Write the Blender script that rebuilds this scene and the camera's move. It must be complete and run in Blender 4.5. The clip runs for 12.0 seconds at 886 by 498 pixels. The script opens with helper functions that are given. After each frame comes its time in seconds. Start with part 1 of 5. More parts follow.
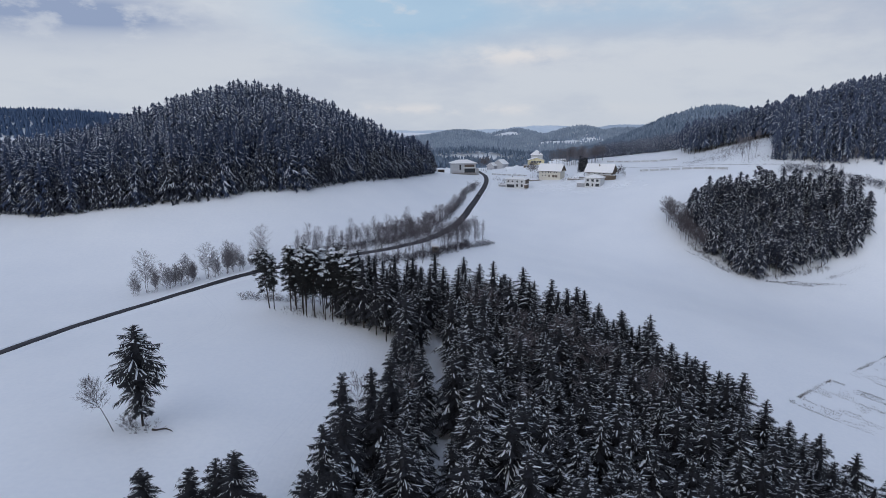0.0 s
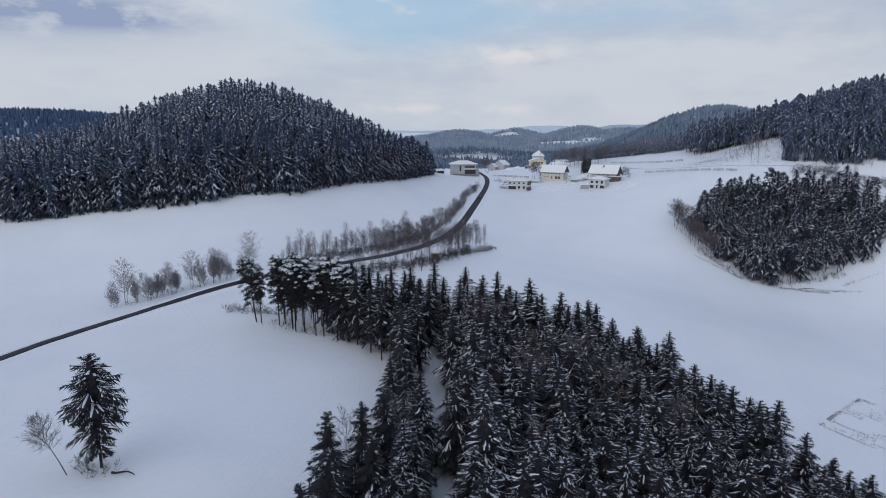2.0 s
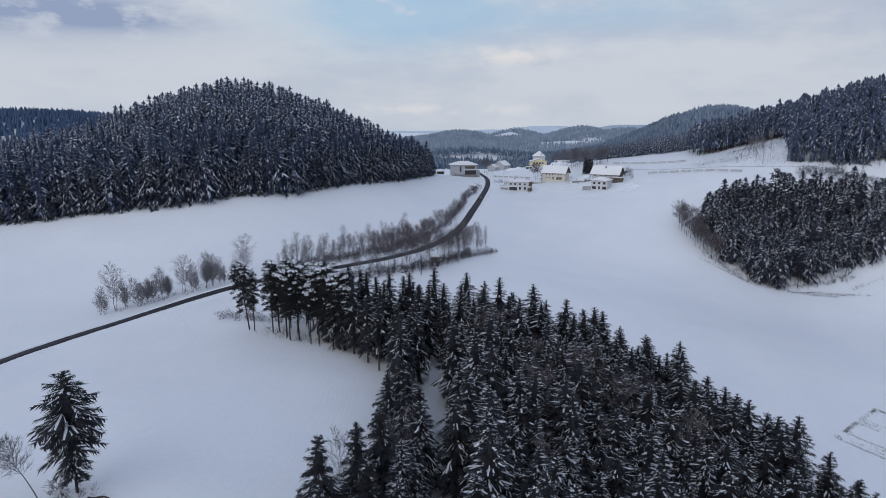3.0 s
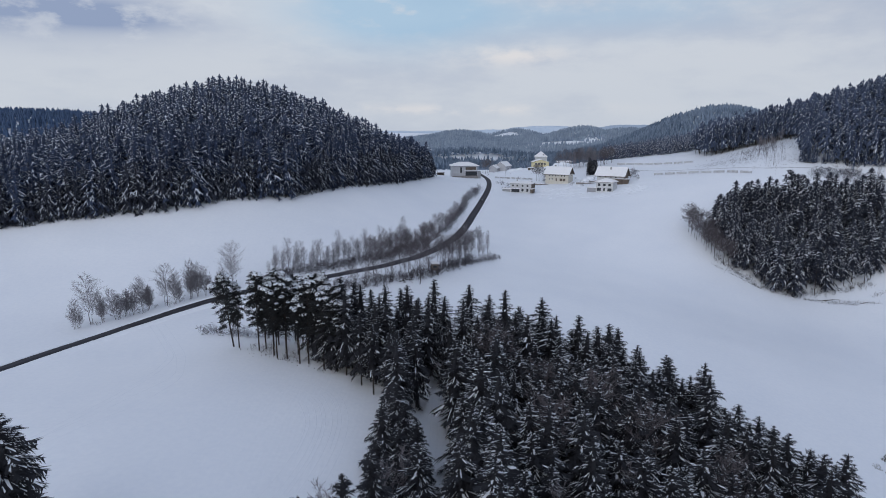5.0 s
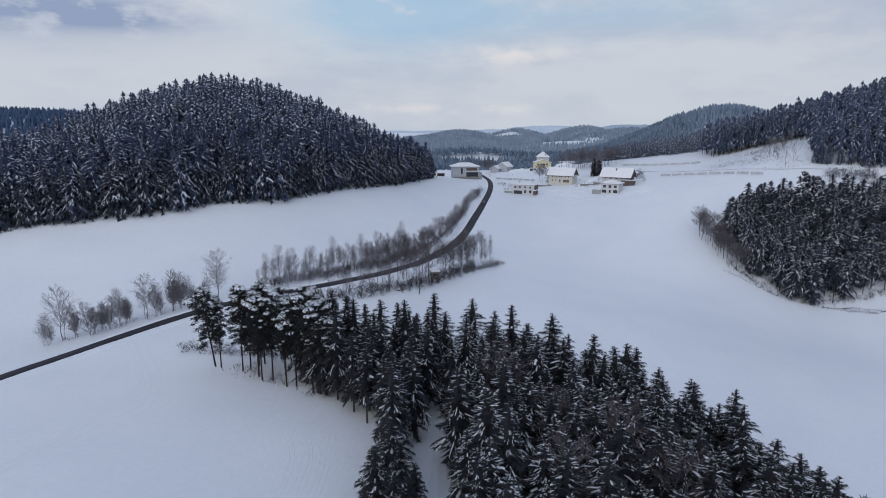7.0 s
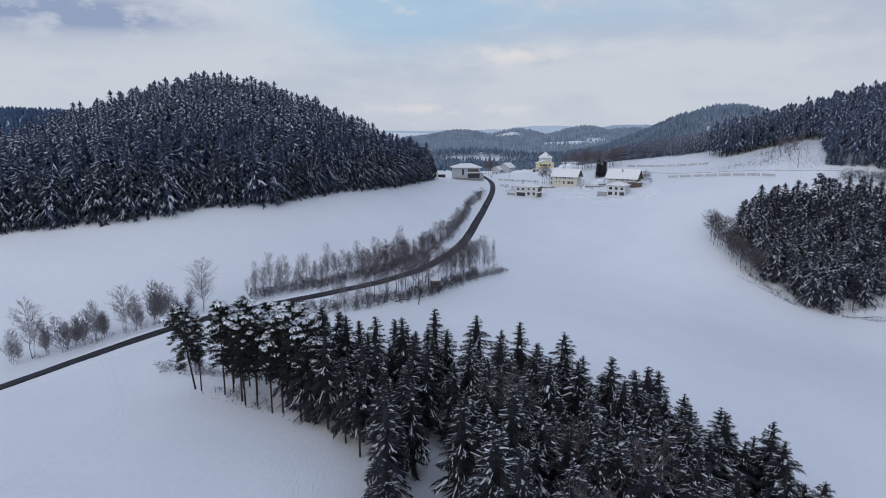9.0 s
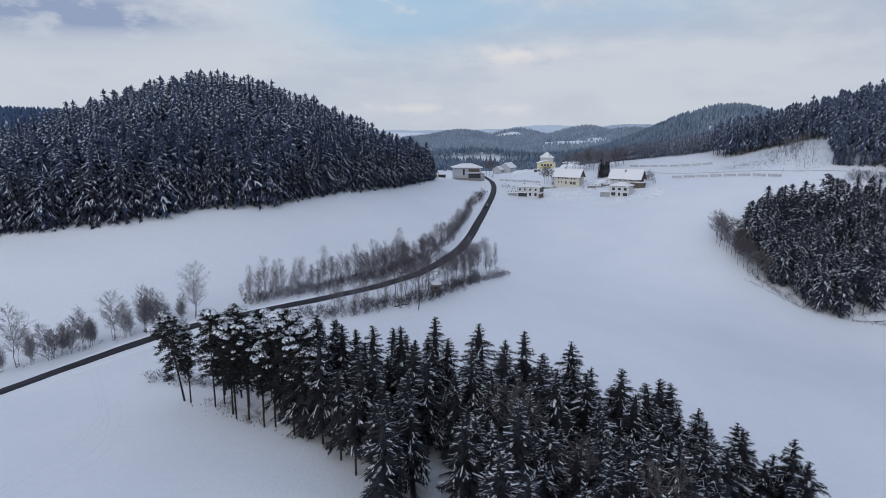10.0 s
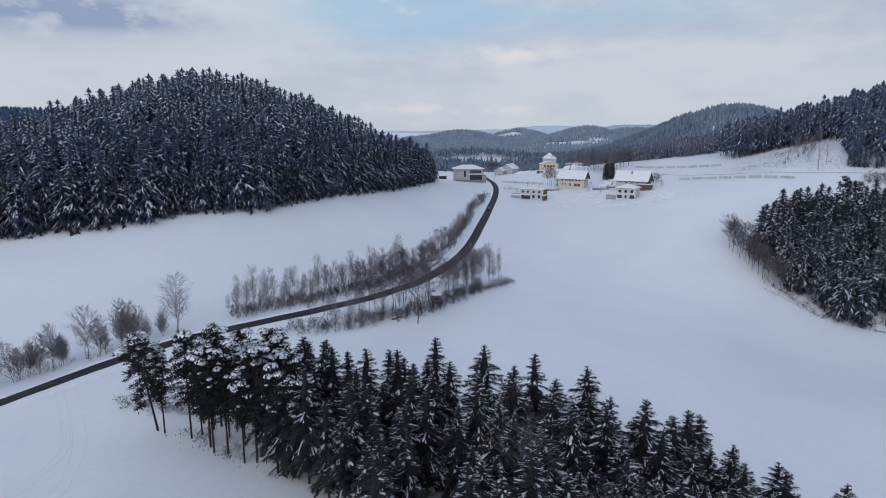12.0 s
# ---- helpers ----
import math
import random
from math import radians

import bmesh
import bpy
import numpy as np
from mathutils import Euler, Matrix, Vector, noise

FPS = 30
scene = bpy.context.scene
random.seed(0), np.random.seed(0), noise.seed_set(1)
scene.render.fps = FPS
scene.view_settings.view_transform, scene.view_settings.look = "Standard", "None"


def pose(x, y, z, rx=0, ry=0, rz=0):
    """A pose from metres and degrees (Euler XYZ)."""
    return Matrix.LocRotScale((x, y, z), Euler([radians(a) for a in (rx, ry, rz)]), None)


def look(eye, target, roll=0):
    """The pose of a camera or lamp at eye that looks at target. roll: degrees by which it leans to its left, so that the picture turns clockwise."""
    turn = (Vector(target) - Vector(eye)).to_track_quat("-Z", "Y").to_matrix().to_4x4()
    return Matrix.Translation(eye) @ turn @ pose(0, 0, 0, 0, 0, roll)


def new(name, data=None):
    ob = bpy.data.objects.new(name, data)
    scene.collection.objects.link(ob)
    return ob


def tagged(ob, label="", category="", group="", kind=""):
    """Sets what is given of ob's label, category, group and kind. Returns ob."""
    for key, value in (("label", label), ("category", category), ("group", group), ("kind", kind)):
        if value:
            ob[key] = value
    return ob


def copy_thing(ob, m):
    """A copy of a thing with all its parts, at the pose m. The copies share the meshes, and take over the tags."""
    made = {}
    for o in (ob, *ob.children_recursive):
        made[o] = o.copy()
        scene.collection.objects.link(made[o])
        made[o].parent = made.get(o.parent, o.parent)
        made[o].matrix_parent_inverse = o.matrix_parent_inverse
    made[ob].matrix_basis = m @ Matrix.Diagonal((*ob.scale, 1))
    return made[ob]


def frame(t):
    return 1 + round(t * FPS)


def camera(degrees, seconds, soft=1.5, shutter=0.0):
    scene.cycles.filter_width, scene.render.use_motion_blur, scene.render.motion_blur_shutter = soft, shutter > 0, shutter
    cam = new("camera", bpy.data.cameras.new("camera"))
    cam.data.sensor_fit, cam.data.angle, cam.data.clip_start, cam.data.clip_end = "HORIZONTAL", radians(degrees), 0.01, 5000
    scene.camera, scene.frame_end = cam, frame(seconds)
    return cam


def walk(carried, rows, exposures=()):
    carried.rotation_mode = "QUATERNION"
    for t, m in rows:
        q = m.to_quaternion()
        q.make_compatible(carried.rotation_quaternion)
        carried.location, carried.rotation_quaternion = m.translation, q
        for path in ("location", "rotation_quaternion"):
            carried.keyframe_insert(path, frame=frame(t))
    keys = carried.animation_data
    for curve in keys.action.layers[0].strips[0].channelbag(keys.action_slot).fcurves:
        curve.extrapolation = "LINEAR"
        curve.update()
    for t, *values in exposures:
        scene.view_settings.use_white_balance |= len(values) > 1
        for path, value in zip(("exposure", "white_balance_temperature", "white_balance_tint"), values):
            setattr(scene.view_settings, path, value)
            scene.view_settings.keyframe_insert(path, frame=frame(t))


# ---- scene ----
cam = camera(72, 12.0, soft=0.9)
walk(cam, [
    (0.0, pose(0.00, 0.00, 60.0, 78.805, 0, 0.000)),
    (1.5, pose(-0.15, 11.11, 60.0, 78.809, 0, -0.038)),
    (3.0, pose(-0.29, 21.78, 60.0, 78.836, 0, -0.064)),
    (5.0, pose(-0.48, 36.25, 60.0, 78.836, 0, -0.074)),
    (6.0, pose(-0.58, 43.38, 60.0, 78.823, 0, -0.089)),
    (7.0, pose(-0.67, 50.58, 60.0, 78.816, 0, -0.073)),
    (9.0, pose(-0.86, 64.22, 60.0, 78.827, 0, -0.023)),
    (10.5, pose(-0.98, 73.91, 60.0, 78.777, 0, 0.028)),
    (12.0, pose(-1.12, 84.00, 60.0, 78.824, 0, 0.055)),
])

# ---- daylight: a thin, bright cloud cover, the veiled sun low behind the camera ----
SUN_AZ, SUN_EL = 212.0, 22.0
world = bpy.data.worlds.new("winter_sky")
scene.world = world
world.use_nodes = True
wt = world.node_tree
wt.nodes.clear()


def wnode(kind):
    return wt.nodes.new(kind)


def wmath(op, a, b=None, c=None):
    n = wnode("ShaderNodeMath")
    n.operation = op
    for i, v in enumerate((a, b, c)):
        if v is None:
            continue
        if isinstance(v, (int, float)):
            n.inputs[i].default_value = v
        else:
            wt.links.new(v, n.inputs[i])
    return n.outputs[0]


def wmix(f, a, b):
    n = wnode("ShaderNodeMix")
    n.data_type = "RGBA"
    for i, v in ((0, f), (6, a), (7, b)):
        if isinstance(v, (int, float)):
            n.inputs[i].default_value = v
        elif isinstance(v, tuple):
            n.inputs[i].default_value = (*v, 1)
        else:
            wt.links.new(v, n.inputs[i])
    return n.outputs[2]


sky = wnode("ShaderNodeTexSky")
sky.sky_type, sky.sun_disc = "NISHITA", False
sky.sun_elevation, sky.sun_rotation = radians(SUN_EL), radians(SUN_AZ)
sky.air_density, sky.dust_density = 1.0, 1.5
coords = wnode("ShaderNodeTexCoord")
split = wnode("ShaderNodeSeparateXYZ")
wt.links.new(coords.outputs["Generated"], split.inputs[0])
sx, sy, sz = split.outputs


def cloud_noise(scale, squash, detail, shift, rough=0.55):
    m = wnode("ShaderNodeMapping")
    m.inputs["Location"].default_value = shift
    m.inputs["Scale"].default_value = (1, 1, squash)
    n = wnode("ShaderNodeTexNoise")
    n.inputs["Scale"].default_value, n.inputs["Detail"].default_value = scale, detail
    n.inputs["Roughness"].default_value = rough
    wt.links.new(coords.outputs["Generated"], m.inputs[0])
    wt.links.new(m.outputs[0], n.inputs["Vector"])
    return n.outputs[0]


def ramp(v, lo, hi):
    n = wnode("ShaderNodeMapRange")
    n.interpolation_type, n.clamp = "SMOOTHSTEP", True
    n.inputs["From Min"].default_value, n.inputs["From Max"].default_value = lo, hi
    wt.links.new(v, n.inputs[0])
    return n.outputs[0]


def around(x, z, wx, wz):
    """A soft oval round a direction ahead: 1 in its middle, 0 outside."""
    a = wmath("DIVIDE", wmath("SUBTRACT", sx, x), wx)
    b = wmath("DIVIDE", wmath("SUBTRACT", sz, z), wz)
    return wmath("EXPONENT", wmath("MULTIPLY", wmath("ADD", wmath("MULTIPLY", a, a), wmath("MULTIPLY", b, b)), -1.0))


n_big = cloud_noise(2.6, 4.5, 6, (3.1, 0.4, 1.7))
n_fine = cloud_noise(8.0, 2.4, 8, (0.3, 5.2, 2.0), 0.6)
puff = wmath("ADD", wmath("MULTIPLY", n_big, 0.6), wmath("MULTIPLY", n_fine, 0.4))
# clouds: pale low down, greyer above
lift = ramp(sz, 0.0, 0.25)
pale = wmix(lift, (0.88, 0.95, 1.06), (0.96, 1.02, 1.12))
grey = wmix(lift, (0.78, 0.86, 1.0), (0.72, 0.80, 0.98))
cloud = wmix(ramp(puff, 0.40, 0.60), grey, pale)
# blue sky in the gaps, greyer bellies of the nearer clouds
veil = wnode("ShaderNodeVectorMath")
veil.operation = "SCALE"
veil.inputs["Scale"].default_value = 0.02
wt.links.new(sky.outputs[0], veil.inputs[0])
blue = wmix(0.9, veil.outputs[0], (0.60, 0.91, 1.22))
gap = wmath("MULTIPLY", wmath("ADD", around(-0.07, 0.178, 0.15, 0.052), wmath("MULTIPLY", around(0.25, 0.17, 0.22, 0.03), 0.45)), wmath("SUBTRACT", 1.15, ramp(n_fine, 0.45, 0.75)))
gap = wmath("ADD", gap, wmath("MULTIPLY", wmath("SUBTRACT", 1.0, ramp(n_big, 0.36, 0.46)), ramp(sz, 0.3, 0.5)))
gap = wmath("MINIMUM", gap, 0.8)
shade = wmath("ADD", around(-0.57, 0.160, 0.20, 0.045), wmath("MULTIPLY", around(-0.47, 0.150, 0.09, 0.016), 0.9))
shade = wmath("MULTIPLY", shade, ramp(n_fine, 0.37, 0.53))
cloud = wmix(wmath("MULTIPLY", shade, 0.9), cloud, (0.44, 0.55, 0.80))
dim = wmath("MULTIPLY", around(0.60, 0.20, 0.22, 0.06), 0.5)
cloud = wmix(dim, cloud, (0.58, 0.66, 0.84))
bright = wmath("ADD", around(0.11, 0.112, 0.07, 0.014), wmath("MULTIPLY", around(0.02, 0.030, 0.20, 0.008), 0.7))
cloud = wmix(wmath("MULTIPLY", bright, ramp(n_fine, 0.42, 0.60)), cloud, (1.12, 1.10, 1.12))
open_sky = wmix(gap, cloud, blue)
# overhead the cover is thinner and bluer
open_sky = wmix(wmath("MULTIPLY", ramp(sz, 0.22, 0.60), 0.85), open_sky, (0.47, 0.57, 0.80))
back = wnode("ShaderNodeBackground")
back.inputs["Strength"].default_value = 0.645
wt.links.new(open_sky, back.inputs["Color"])
wout = wnode("ShaderNodeOutputWorld")
wt.links.new(back.outputs[0], wout.inputs[0])

sun_data = bpy.data.lights.new("sun", "SUN")
sun_data.energy, sun_data.angle, sun_data.color = 1.2, radians(70), (1.0, 0.96, 0.91)
sun = new("sun", sun_data)
sun.matrix_world = look((0, 0, 0), (-math.sin(radians(SUN_AZ)) * math.cos(radians(SUN_EL)),
                                    -math.cos(radians(SUN_AZ)) * math.cos(radians(SUN_EL)), -math.sin(radians(SUN_EL))))

# ---- materials ----
def material(name, colours, scale=1.0, rough=0.7, bump=0.2, metal=0.0, fine=6.0, island=False, stretch=(1, 1, 1), spec=0.3):
    """A surface whose colour wanders between colours, at two scales, with a fine relief."""
    m = bpy.data.materials.new(name)
    m.use_nodes = True
    t = m.node_tree
    b = t.nodes["Principled BSDF"]
    b.inputs["Roughness"].default_value, b.inputs["Metallic"].default_value = rough, metal
    b.inputs["Specular IOR Level"].default_value = spec
    c = t.nodes.new("ShaderNodeTexCoord")
    mp = t.nodes.new("ShaderNodeMapping")
    mp.inputs["Scale"].default_value = stretch
    t.links.new(c.outputs["Object"], mp.inputs[0])
    big, small = t.nodes.new("ShaderNodeTexNoise"), t.nodes.new("ShaderNodeTexNoise")
    big.inputs["Scale"].default_value, big.inputs["Detail"].default_value = scale, 4
    small.inputs["Scale"].default_value, small.inputs["Detail"].default_value = scale * fine, 6
    for n in (big, small):
        t.links.new(mp.outputs[0], n.inputs["Vector"])
    mix = t.nodes.new("ShaderNodeMath")
    mix.operation = "MULTIPLY_ADD"
    mix.inputs[1].default_value = 0.45
    t.links.new(small.outputs[0], mix.inputs[0])
    half = t.nodes.new("ShaderNodeMath")
    half.operation = "MULTIPLY"
    half.inputs[1].default_value = 0.55
    t.links.new(big.outputs[0], half.inputs[0])
    t.links.new(half.outputs[0], mix.inputs[2])
    value = mix.outputs[0]
    if island:
        g = t.nodes.new("ShaderNodeNewGeometry")
        o = t.nodes.new("ShaderNodeObjectInfo")
        s1 = t.nodes.new("ShaderNodeMath")
        s1.operation = "MULTIPLY_ADD"
        s1.inputs[1].default_value, s1.inputs[2].default_value = 0.22, -0.11
        t.links.new(g.outputs["Random Per Island"], s1.inputs[0])
        s2 = t.nodes.new("ShaderNodeMath")
        s2.operation = "MULTIPLY_ADD"
        s2.inputs[1].default_value = 0.14
        t.links.new(o.outputs["Random"], s2.inputs[0])
        t.links.new(s1.outputs[0], s2.inputs[2])
        s3 = t.nodes.new("ShaderNodeMath")
        s3.operation = "ADD"
        t.links.new(s2.outputs[0], s3.inputs[0])
        t.links.new(value, s3.inputs[1])
        value = s3.outputs[0]
    r = t.nodes.new("ShaderNodeValToRGB")
    r.color_ramp.elements[0].position, r.color_ramp.elements[1].position = 0.32, 0.68
    for i, col in enumerate(colours[:2]):
        r.color_ramp.elements[i].color = (*col, 1)
    if len(colours) > 2:
        e = r.color_ramp.elements.new(0.5)
        e.color = (*colours[2], 1)
    t.links.new(value, r.inputs[0])
    t.links.new(r.outputs[0], b.inputs["Base Color"])
    if bump:
        bp = t.nodes.new("ShaderNodeBump")
        bp.inputs["Strength"].default_value, bp.inputs["Distance"].default_value = bump, 0.1
        t.links.new(mix.outputs[0], bp.inputs["Height"])
        t.links.new(bp.outputs[0], b.inputs["Normal"])
    return m


M_SNOW = material("field_snow", [(0.78, 0.82, 0.89), (0.86, 0.89, 0.94)], 0.035, 0.5, 0.7, fine=26, spec=0.5)
def furrows(m):
    """Faint plough furrows under the snow of the western field."""
    t = m.node_tree
    b = t.nodes["Principled BSDF"]
    c, sp, w = t.nodes.new("ShaderNodeTexCoord"), t.nodes.new("ShaderNodeSeparateXYZ"), t.nodes.new("ShaderNodeTexWave")
    t.links.new(c.outputs["Object"], sp.inputs[0])
    t.links.new(c.outputs["Object"], w.inputs["Vector"])
    w.bands_direction = "X"
    w.inputs["Scale"].default_value, w.inputs["Distortion"].default_value = 0.30, 14.0
    w.inputs["Detail"].default_value, w.inputs["Detail Scale"].default_value = 3.0, 0.12
    lim = []
    for lo, hi in ((-75, -22), (2, -5)):
        r = t.nodes.new("ShaderNodeMapRange")
        r.interpolation_type = "SMOOTHSTEP"
        r.inputs["From Min"].default_value, r.inputs["From Max"].default_value = lo, hi
        t.links.new(sp.outputs[0], r.inputs[0])
        lim.append(r.outputs[0])
    prod = t.nodes.new("ShaderNodeMath")
    prod.operation = "MULTIPLY"
    t.links.new(lim[0], prod.inputs[0])
    t.links.new(lim[1], prod.inputs[1])
    ht = t.nodes.new("ShaderNodeMath")
    ht.operation = "MULTIPLY"
    t.links.new(prod.outputs[0], ht.inputs[0])
    t.links.new(w.outputs["Fac"], ht.inputs[1])
    bp = t.nodes.new("ShaderNodeBump")
    bp.inputs["Strength"].default_value, bp.inputs["Distance"].default_value = 0.09, 0.06
    t.links.new(ht.outputs[0], bp.inputs["Height"])
    t.links.new(b.inputs["Normal"].links[0].from_socket, bp.inputs["Normal"])
    t.links.new(bp.outputs[0], b.inputs["Normal"])


furrows(M_SNOW)
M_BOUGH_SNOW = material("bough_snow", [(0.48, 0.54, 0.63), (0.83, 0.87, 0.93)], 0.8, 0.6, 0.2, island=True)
M_ROOF_SNOW = material("roof_snow", [(0.80, 0.81, 0.84), (0.88, 0.88, 0.90)], 0.5, 0.6, 0.2)
M_NEEDLES = material("spruce_needles", [(0.0060, 0.0064, 0.0095), (0.024, 0.026, 0.034)], 0.5, 0.75, 0.0, island=True)
# hill needles: frost and distance haze put into one paler, bluer colour
M_HAZED_NEEDLES = material("frost_haze_needles", [(0.016, 0.025, 0.052), (0.058, 0.080, 0.142)], 0.5, 0.8, 0.0, island=True)
M_PINE = material("pine_needles", [(0.010, 0.012, 0.015), (0.026, 0.028, 0.030)], 0.5, 0.75, 0.0, island=True)
M_BARK = material("spruce_bark", [(0.022, 0.019, 0.020), (0.065, 0.055, 0.052)], 2.0, 0.9, 0.3, stretch=(1, 1, 0.3))
M_PINEBARK = material("pine_bark", [(0.018, 0.016, 0.017), (0.062, 0.046, 0.040)], 2.0, 0.9, 0.3, stretch=(1, 1, 0.3))
M_TWIG = material("bare_twigs", [(0.050, 0.046, 0.054), (0.145, 0.132, 0.146)], 1.5, 0.85, 0.0, island=True)
M_BIRCH = material("birch_twigs", [(0.095, 0.088, 0.102), (0.25, 0.24, 0.265)], 1.5, 0.85, 0.0, island=True)
M_BRUSH = material("brush_twigs", [(0.034, 0.032, 0.040), (0.105, 0.096, 0.112)], 1.5, 0.9, 0.0, island=True)
M_DARKBRUSH = material("dark_brush_twigs", [(0.018, 0.016, 0.020), (0.060, 0.052, 0.060)], 1.5, 0.9, 0.0, island=True)
M_GREYBRUSH = material("frosted_brush_twigs", [(0.040, 0.043, 0.060), (0.105, 0.110, 0.140)], 1.5, 0.9, 0.0, island=True)
M_ASPHALT = material("wet_asphalt", [(0.024, 0.024, 0.033), (0.052, 0.052, 0.064)], 0.4, 0.8, 0.1, fine=20)
M_RENDER = material("white_render", [(0.50, 0.51, 0.53), (0.59, 0.60, 0.61)], 0.5, 0.85, 0.1)
M_CREAM = material("cream_render", [(0.53, 0.51, 0.45), (0.62, 0.59, 0.53)], 0.5, 0.85, 0.1)
M_PALEGREY = material("pale_grey_render", [(0.38, 0.39, 0.42), (0.48, 0.49, 0.52)], 0.5, 0.85, 0.1)
M_YELLOW = material("yellow_render", [(0.62, 0.56, 0.34), (0.70, 0.64, 0.42)], 0.5, 0.85, 0.1)
M_GREYWALL = material("grey_render", [(0.26, 0.27, 0.29), (0.36, 0.37, 0.39)], 0.5, 0.85, 0.1)
M_GLASS = material("dark_window_glass", [(0.02, 0.025, 0.03), (0.05, 0.055, 0.065)], 0.3, 0.12, 0.0, spec=0.6)
M_FRAME = material("window_frame_white", [(0.70, 0.70, 0.70), (0.78, 0.78, 0.78)], 1.0, 0.5, 0.05)
M_WOOD = material("weathered_wood", [(0.075, 0.060, 0.050), (0.170, 0.140, 0.120)], 1.2, 0.85, 0.3, stretch=(1, 1, 0.2))
M_PALEWOOD = material("pale_wood", [(0.26, 0.25, 0.25), (0.42, 0.40, 0.39)], 1.0, 0.85, 0.2)
M_STONE = material("garden_wall_stone", [(0.16, 0.15, 0.15), (0.30, 0.29, 0.28)], 0.8, 0.9, 0.4)
M_STUBBLE = material("dry_stubble", [(0.09, 0.08, 0.075), (0.20, 0.18, 0.16)], 0.8, 0.9, 0.0, island=True)
M_PACKED = material("packed_snow", [(0.76, 0.80, 0.87), (0.84, 0.87, 0.92)], 0.5, 0.7, 0.3)
M_TRODDEN = material("trodden_earth", [(0.34, 0.35, 0.38), (0.58, 0.60, 0.64)], 0.5, 0.8, 0.3)
# far wood: distance haze put into its base colour
M_FARWOOD = material("haze_tinted_far_wood", [(0.060, 0.098, 0.155), (0.205, 0.265, 0.350)], 0.02, 0.9, 0.0, island=True)
# slope and ridge needles: frost and distance haze put into the colour
M_RIDGEWOOD = material("haze_blue_needles", [(0.022, 0.033, 0.062), (0.076, 0.102, 0.168)], 0.5, 0.8, 0.0, island=True)
# thin snow on farther boughs, distance haze put into its dim blue
M_FROST = material("hazed_thin_frost", [(0.42, 0.47, 0.56), (0.66, 0.71, 0.78)], 0.8, 0.7, 0.1, island=True)
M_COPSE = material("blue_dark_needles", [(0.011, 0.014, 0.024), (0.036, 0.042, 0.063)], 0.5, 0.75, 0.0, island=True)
# other far woods: blue distance haze put into their base colours
M_BLUEHILL = material("haze_blue_far_wood", [(0.022, 0.050, 0.110), (0.075, 0.120, 0.210)], 0.02, 0.9, 0.0, island=True)
M_HAZEWOOD = material("haze_pale_far_wood", [(0.150, 0.205, 0.285), (0.34, 0.41, 0.50)], 0.02, 0.9, 0.0, island=True)
# far ridges: haze put into the colour, palest for the farthest
M_HAZE = material("haze_tinted_ridge", [(0.34, 0.42, 0.53), (0.46, 0.54, 0.64)], 0.01, 1.0, 0.0)
M_PALEST = material("haze_palest_ridge", [(0.48, 0.58, 0.70), (0.62, 0.70, 0.80)], 0.006, 1.0, 0.0)
M_CAR = material("dark_car_paint", [(0.05, 0.055, 0.065), (0.07, 0.075, 0.085)], 1.0, 0.25, 0.0, spec=0.5)
M_TYRE = material("tyre_rubber", [(0.015, 0.015, 0.016), (0.03, 0.03, 0.03)], 3.0, 0.9, 0.1)

# ---- the lie of the land: levels in metres, every 90 m east by 80 m north ----
RELIEF = np.array([
    [14, 9, 8, 8, -6, -26, -26, -19, -15],
    [1, 1, 6, 10, -14, -25, -30, -26, -17],
    [0, 1, -6, 8, -17, -29, -33, -23, -9],
    [17, 22, -7, -1, 10, -20, -41, -23, 7],
    [43, 28, 50, 8, -9, -27, -50, -29, 32],
    [37, 16, 101, 28, -8, 14, 23, 39, 80],
    [32, 50, 93, 35, -2, 16, 37, 73, 116],
    [21, 44, 58, 34, 7, 21, 26, 54, 106],
    [12, 25, 30, 18, 8, 29, 36, 49, 83],
    [10, 13, 13, 10, 11, 21, 29, 45, 70],
    [12, 6, 4, 6, 8, 9, 21, 45, 69]], float)
EAST, NORTH = np.linspace(-320, 400, 9), np.linspace(0, 800, 11)
# far hills: east, north, half-widths, height
FAR_HILLS = [(62, 1420, 130, 45, 10), (640, 1480, 140, 240, 105), (-900, 1350, 420, 230, 92), (385, 2000, 130, 60, 24),
             (75, 2700, 95, 170, 46), (317, 2760, 80, 170, 56), (190, 2720, 180, 150, 22), (500, 2250, 95, 180, 60), (640, 2150, 130, 160, 54)]


def smooth(v, lo, hi):
    t = np.clip((v - lo) / (hi - lo), 0, 1)
    return t * t * (3 - 2 * t)


def levels(x, y):
    """The ground's height at arrays of places."""
    x, y = np.asarray(x, float), np.asarray(y, float)
    a = np.exp(-0.5 * ((np.clip(x, -400, 480)[..., None] - EAST) / 58) ** 2)
    b = np.exp(-0.5 * ((np.clip(y, -80, 880)[..., None] - NORTH) / 52) ** 2)
    near = np.einsum("...j,ji,...i->...", b, RELIEF, a) / (a.sum(-1) * b.sum(-1))
    base = -24 + 42 * smooth(y, 1000, 3000) + 12 * smooth(y, 2800, 4600)
    far = base
    for cx, cy, rx, ry, up in FAR_HILLS:
        far = np.maximum(far, base + (up - base) * np.exp(-0.5 * (((x - cx) / rx) ** 2 + ((y - cy) / ry) ** 2)))
    k = smooth(y, 810, 1010)
    return near * (1 - k) + far * k


def gz(x, y):
    return float(levels(np.array([x]), np.array([y]))[0])


